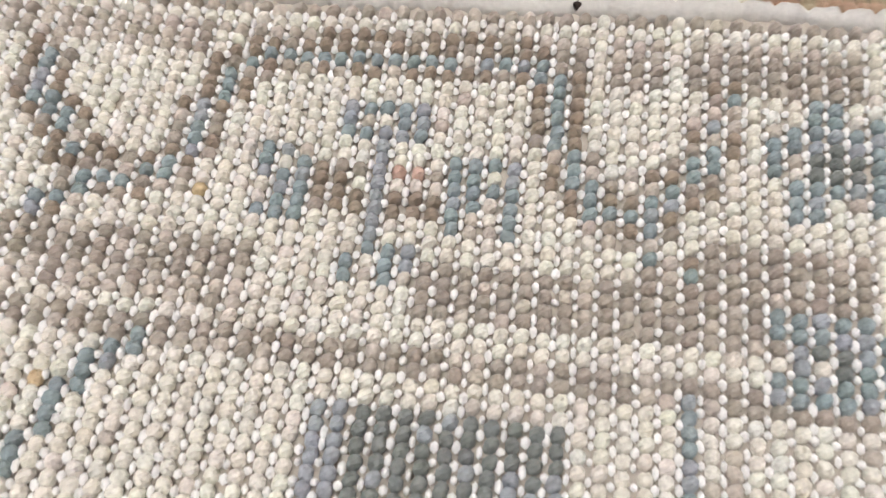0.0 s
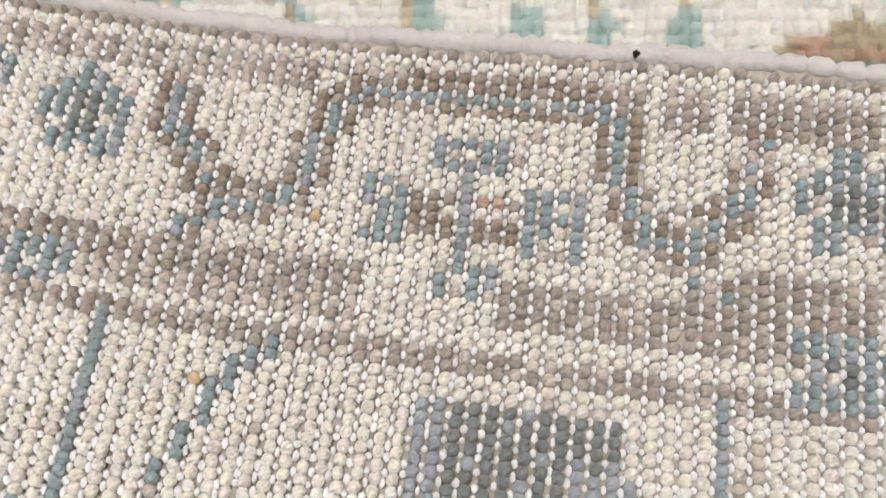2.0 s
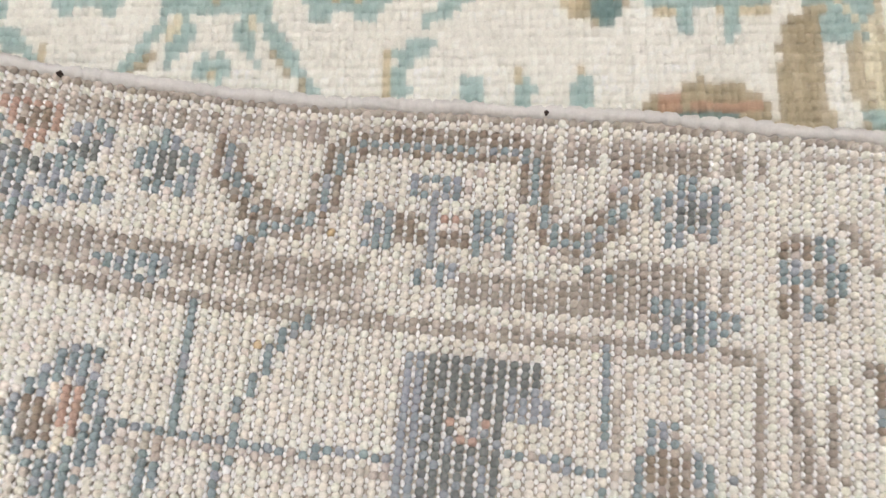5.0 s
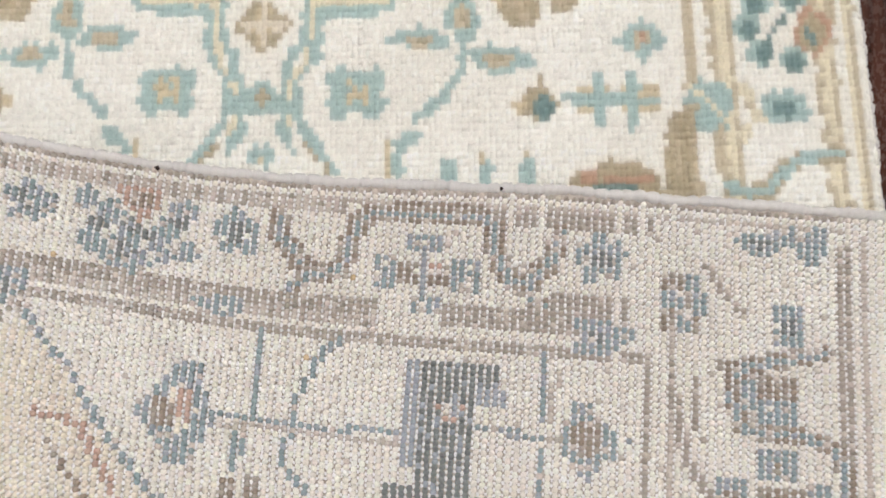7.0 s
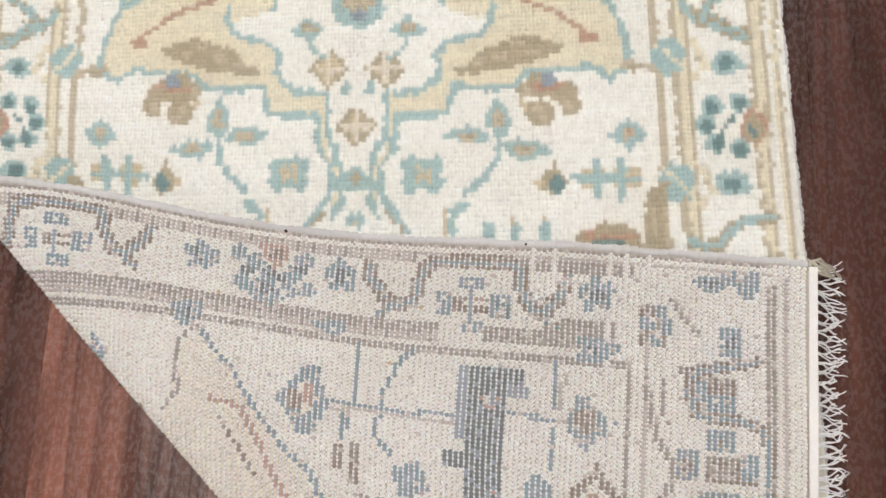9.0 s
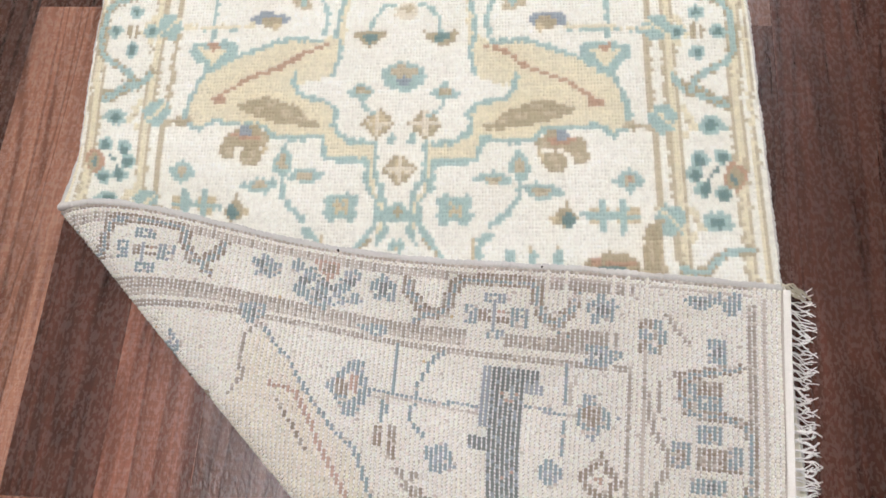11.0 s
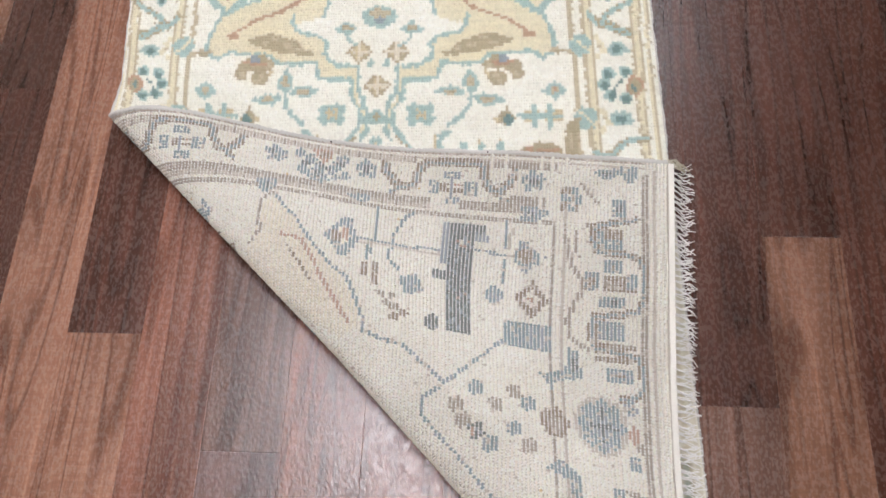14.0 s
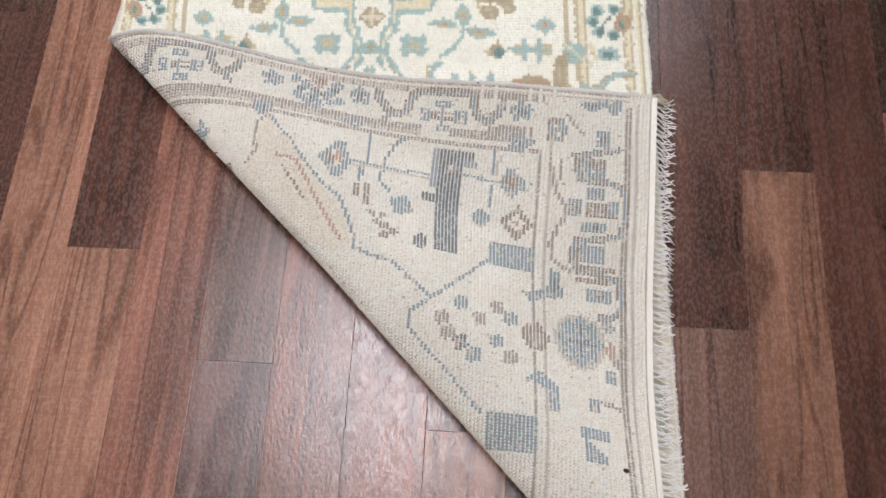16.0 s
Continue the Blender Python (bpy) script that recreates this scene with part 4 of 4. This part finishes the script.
# ---- floor planks ----
TONES = {"d": (76, 51, 43), "r": (134, 93, 79), "g": (113, 88, 79), "t": (130, 97, 81), "p": (102, 79, 75), "o": (156, 117, 99), "k": (58, 39, 33), "m": (86, 56, 47)}
LAID = {-12: ([1.3, -0.4], "rto"), -11: ([0.212, -0.9], "dmd"), -10: ([0.423, -0.75], "dor"), -9: ([0.7, -0.142, -1.0], "rmot"), -8: ([0.9, -0.62], "grg"), -7: ([0.5, -0.281, -1.1], "tgpd"),
        -6: ([0.95, -0.5], "drg"), -5: ([0.3, -0.75], "grr"), -4: ([0.6, -0.35], "dro"), -3: ([0.9, -0.55], "rdt"), -2: ([0.4, -0.9], "gdr"), -1: ([0.8, -0.212, -1.0], "rmgo"),
        0: ([0.85, 0.0, -0.8], "gmtr"), 1: ([0.95, -0.7], "tmg"), 2: ([0.09, -0.8], "ktd"), 3: ([0.6, -0.3], "rmt")}
plank_meshes = {}


def plank_mesh(length):
    key = round(length, 3)
    if key not in plank_meshes:
        w, l, g, e = D / 2, key / 2, 0.00008, 0.0004
        rings = []
        for dx, z in ((g, -0.009), (g, -0.00025), (g + e, 0.0)):
            rings.append([(-w + dx, -l + dx, z), (w - dx, -l + dx, z), (w - dx, l - dx, z), (-w + dx, l - dx, z)])
        verts = [p for r in rings for p in r]
        faces = [(4 * r + a, 4 * r + (a + 1) % 4, 4 * r + 4 + (a + 1) % 4, 4 * r + 4 + a) for r in (0, 1) for a in range(4)] + [(8, 9, 10, 11), (3, 2, 1, 0)]
        plank_meshes[key] = mesh_of("plank", verts, faces, MAT_WOOD)
    return plank_meshes[key]


pr = random.Random(11)
for k in range(-25, 21):
    if k in LAID:
        joints, tones = LAID[k]
    else:
        first = pr.choice((0.2, 0.5, 0.8, 1.1))
        joints = [first + 0.9, first, first - 0.9, first - 1.8]
        tones = "".join(pr.choice("drgtpo") for _ in range(5))
    cuts = [y1] + [j for j in joints if y0 < j < y1] + [y0]
    tones = tones + "rdgo"
    for a, b, tone in zip(cuts[:-1], cuts[1:], tones):
        p = part("plank", plank_mesh(a - b), floor)
        p.location = ((k + 0.5) * D, (a + b) / 2, 0.0)
        s = pr.uniform(0.9, 1.1)
        p.color = tuple(s * c for c in srgb(*TONES[tone])[:3]) + (1,)


# ---- lint caught on the rug ----
def lint(u, v, off, size, seed):
    r = random.Random(seed)
    c = fold(u, v, off)
    verts, faces = [], []
    for kk in range(5):
        a, b = r.uniform(0, 6.3), r.uniform(0.3, 1.0)
        pts = [(c[0] + size * b * (t - 0.5) * math.cos(a) + 0.2 * size * math.sin(4 * t + kk), c[1] + size * b * (t - 0.5) * math.sin(a), c[2] + 0.25 * size * math.sin(3.1 * t)) for t in (0, 0.33, 0.66, 1)]
        vv, ff = tube(pts, 0.17 * size, 5)
        faces += [tuple(len(verts) + q for q in face) for face in ff]
        verts += vv
    tagged(new("lint", mesh_of("lint", verts, faces, MAT_LINT, True)), "tiny dark brown lint caught on the rug", "lint", "lint on the rug")


MAT_LINT = cotton("dark_lint", (58, 48, 42))
lint(0.0005, 0.2295, 0.0046, 0.0035, 1)
lint(0.004, 0.4325, 0.0072, 0.0035, 2)
lint(0.4985, 0.0390, 0.0066, 0.006, 3)
lint(0.3888, 0.3266, 0.0066, 0.0035, 4)
lint(0.1591, 0.5628, 0.0066, 0.003, 5)
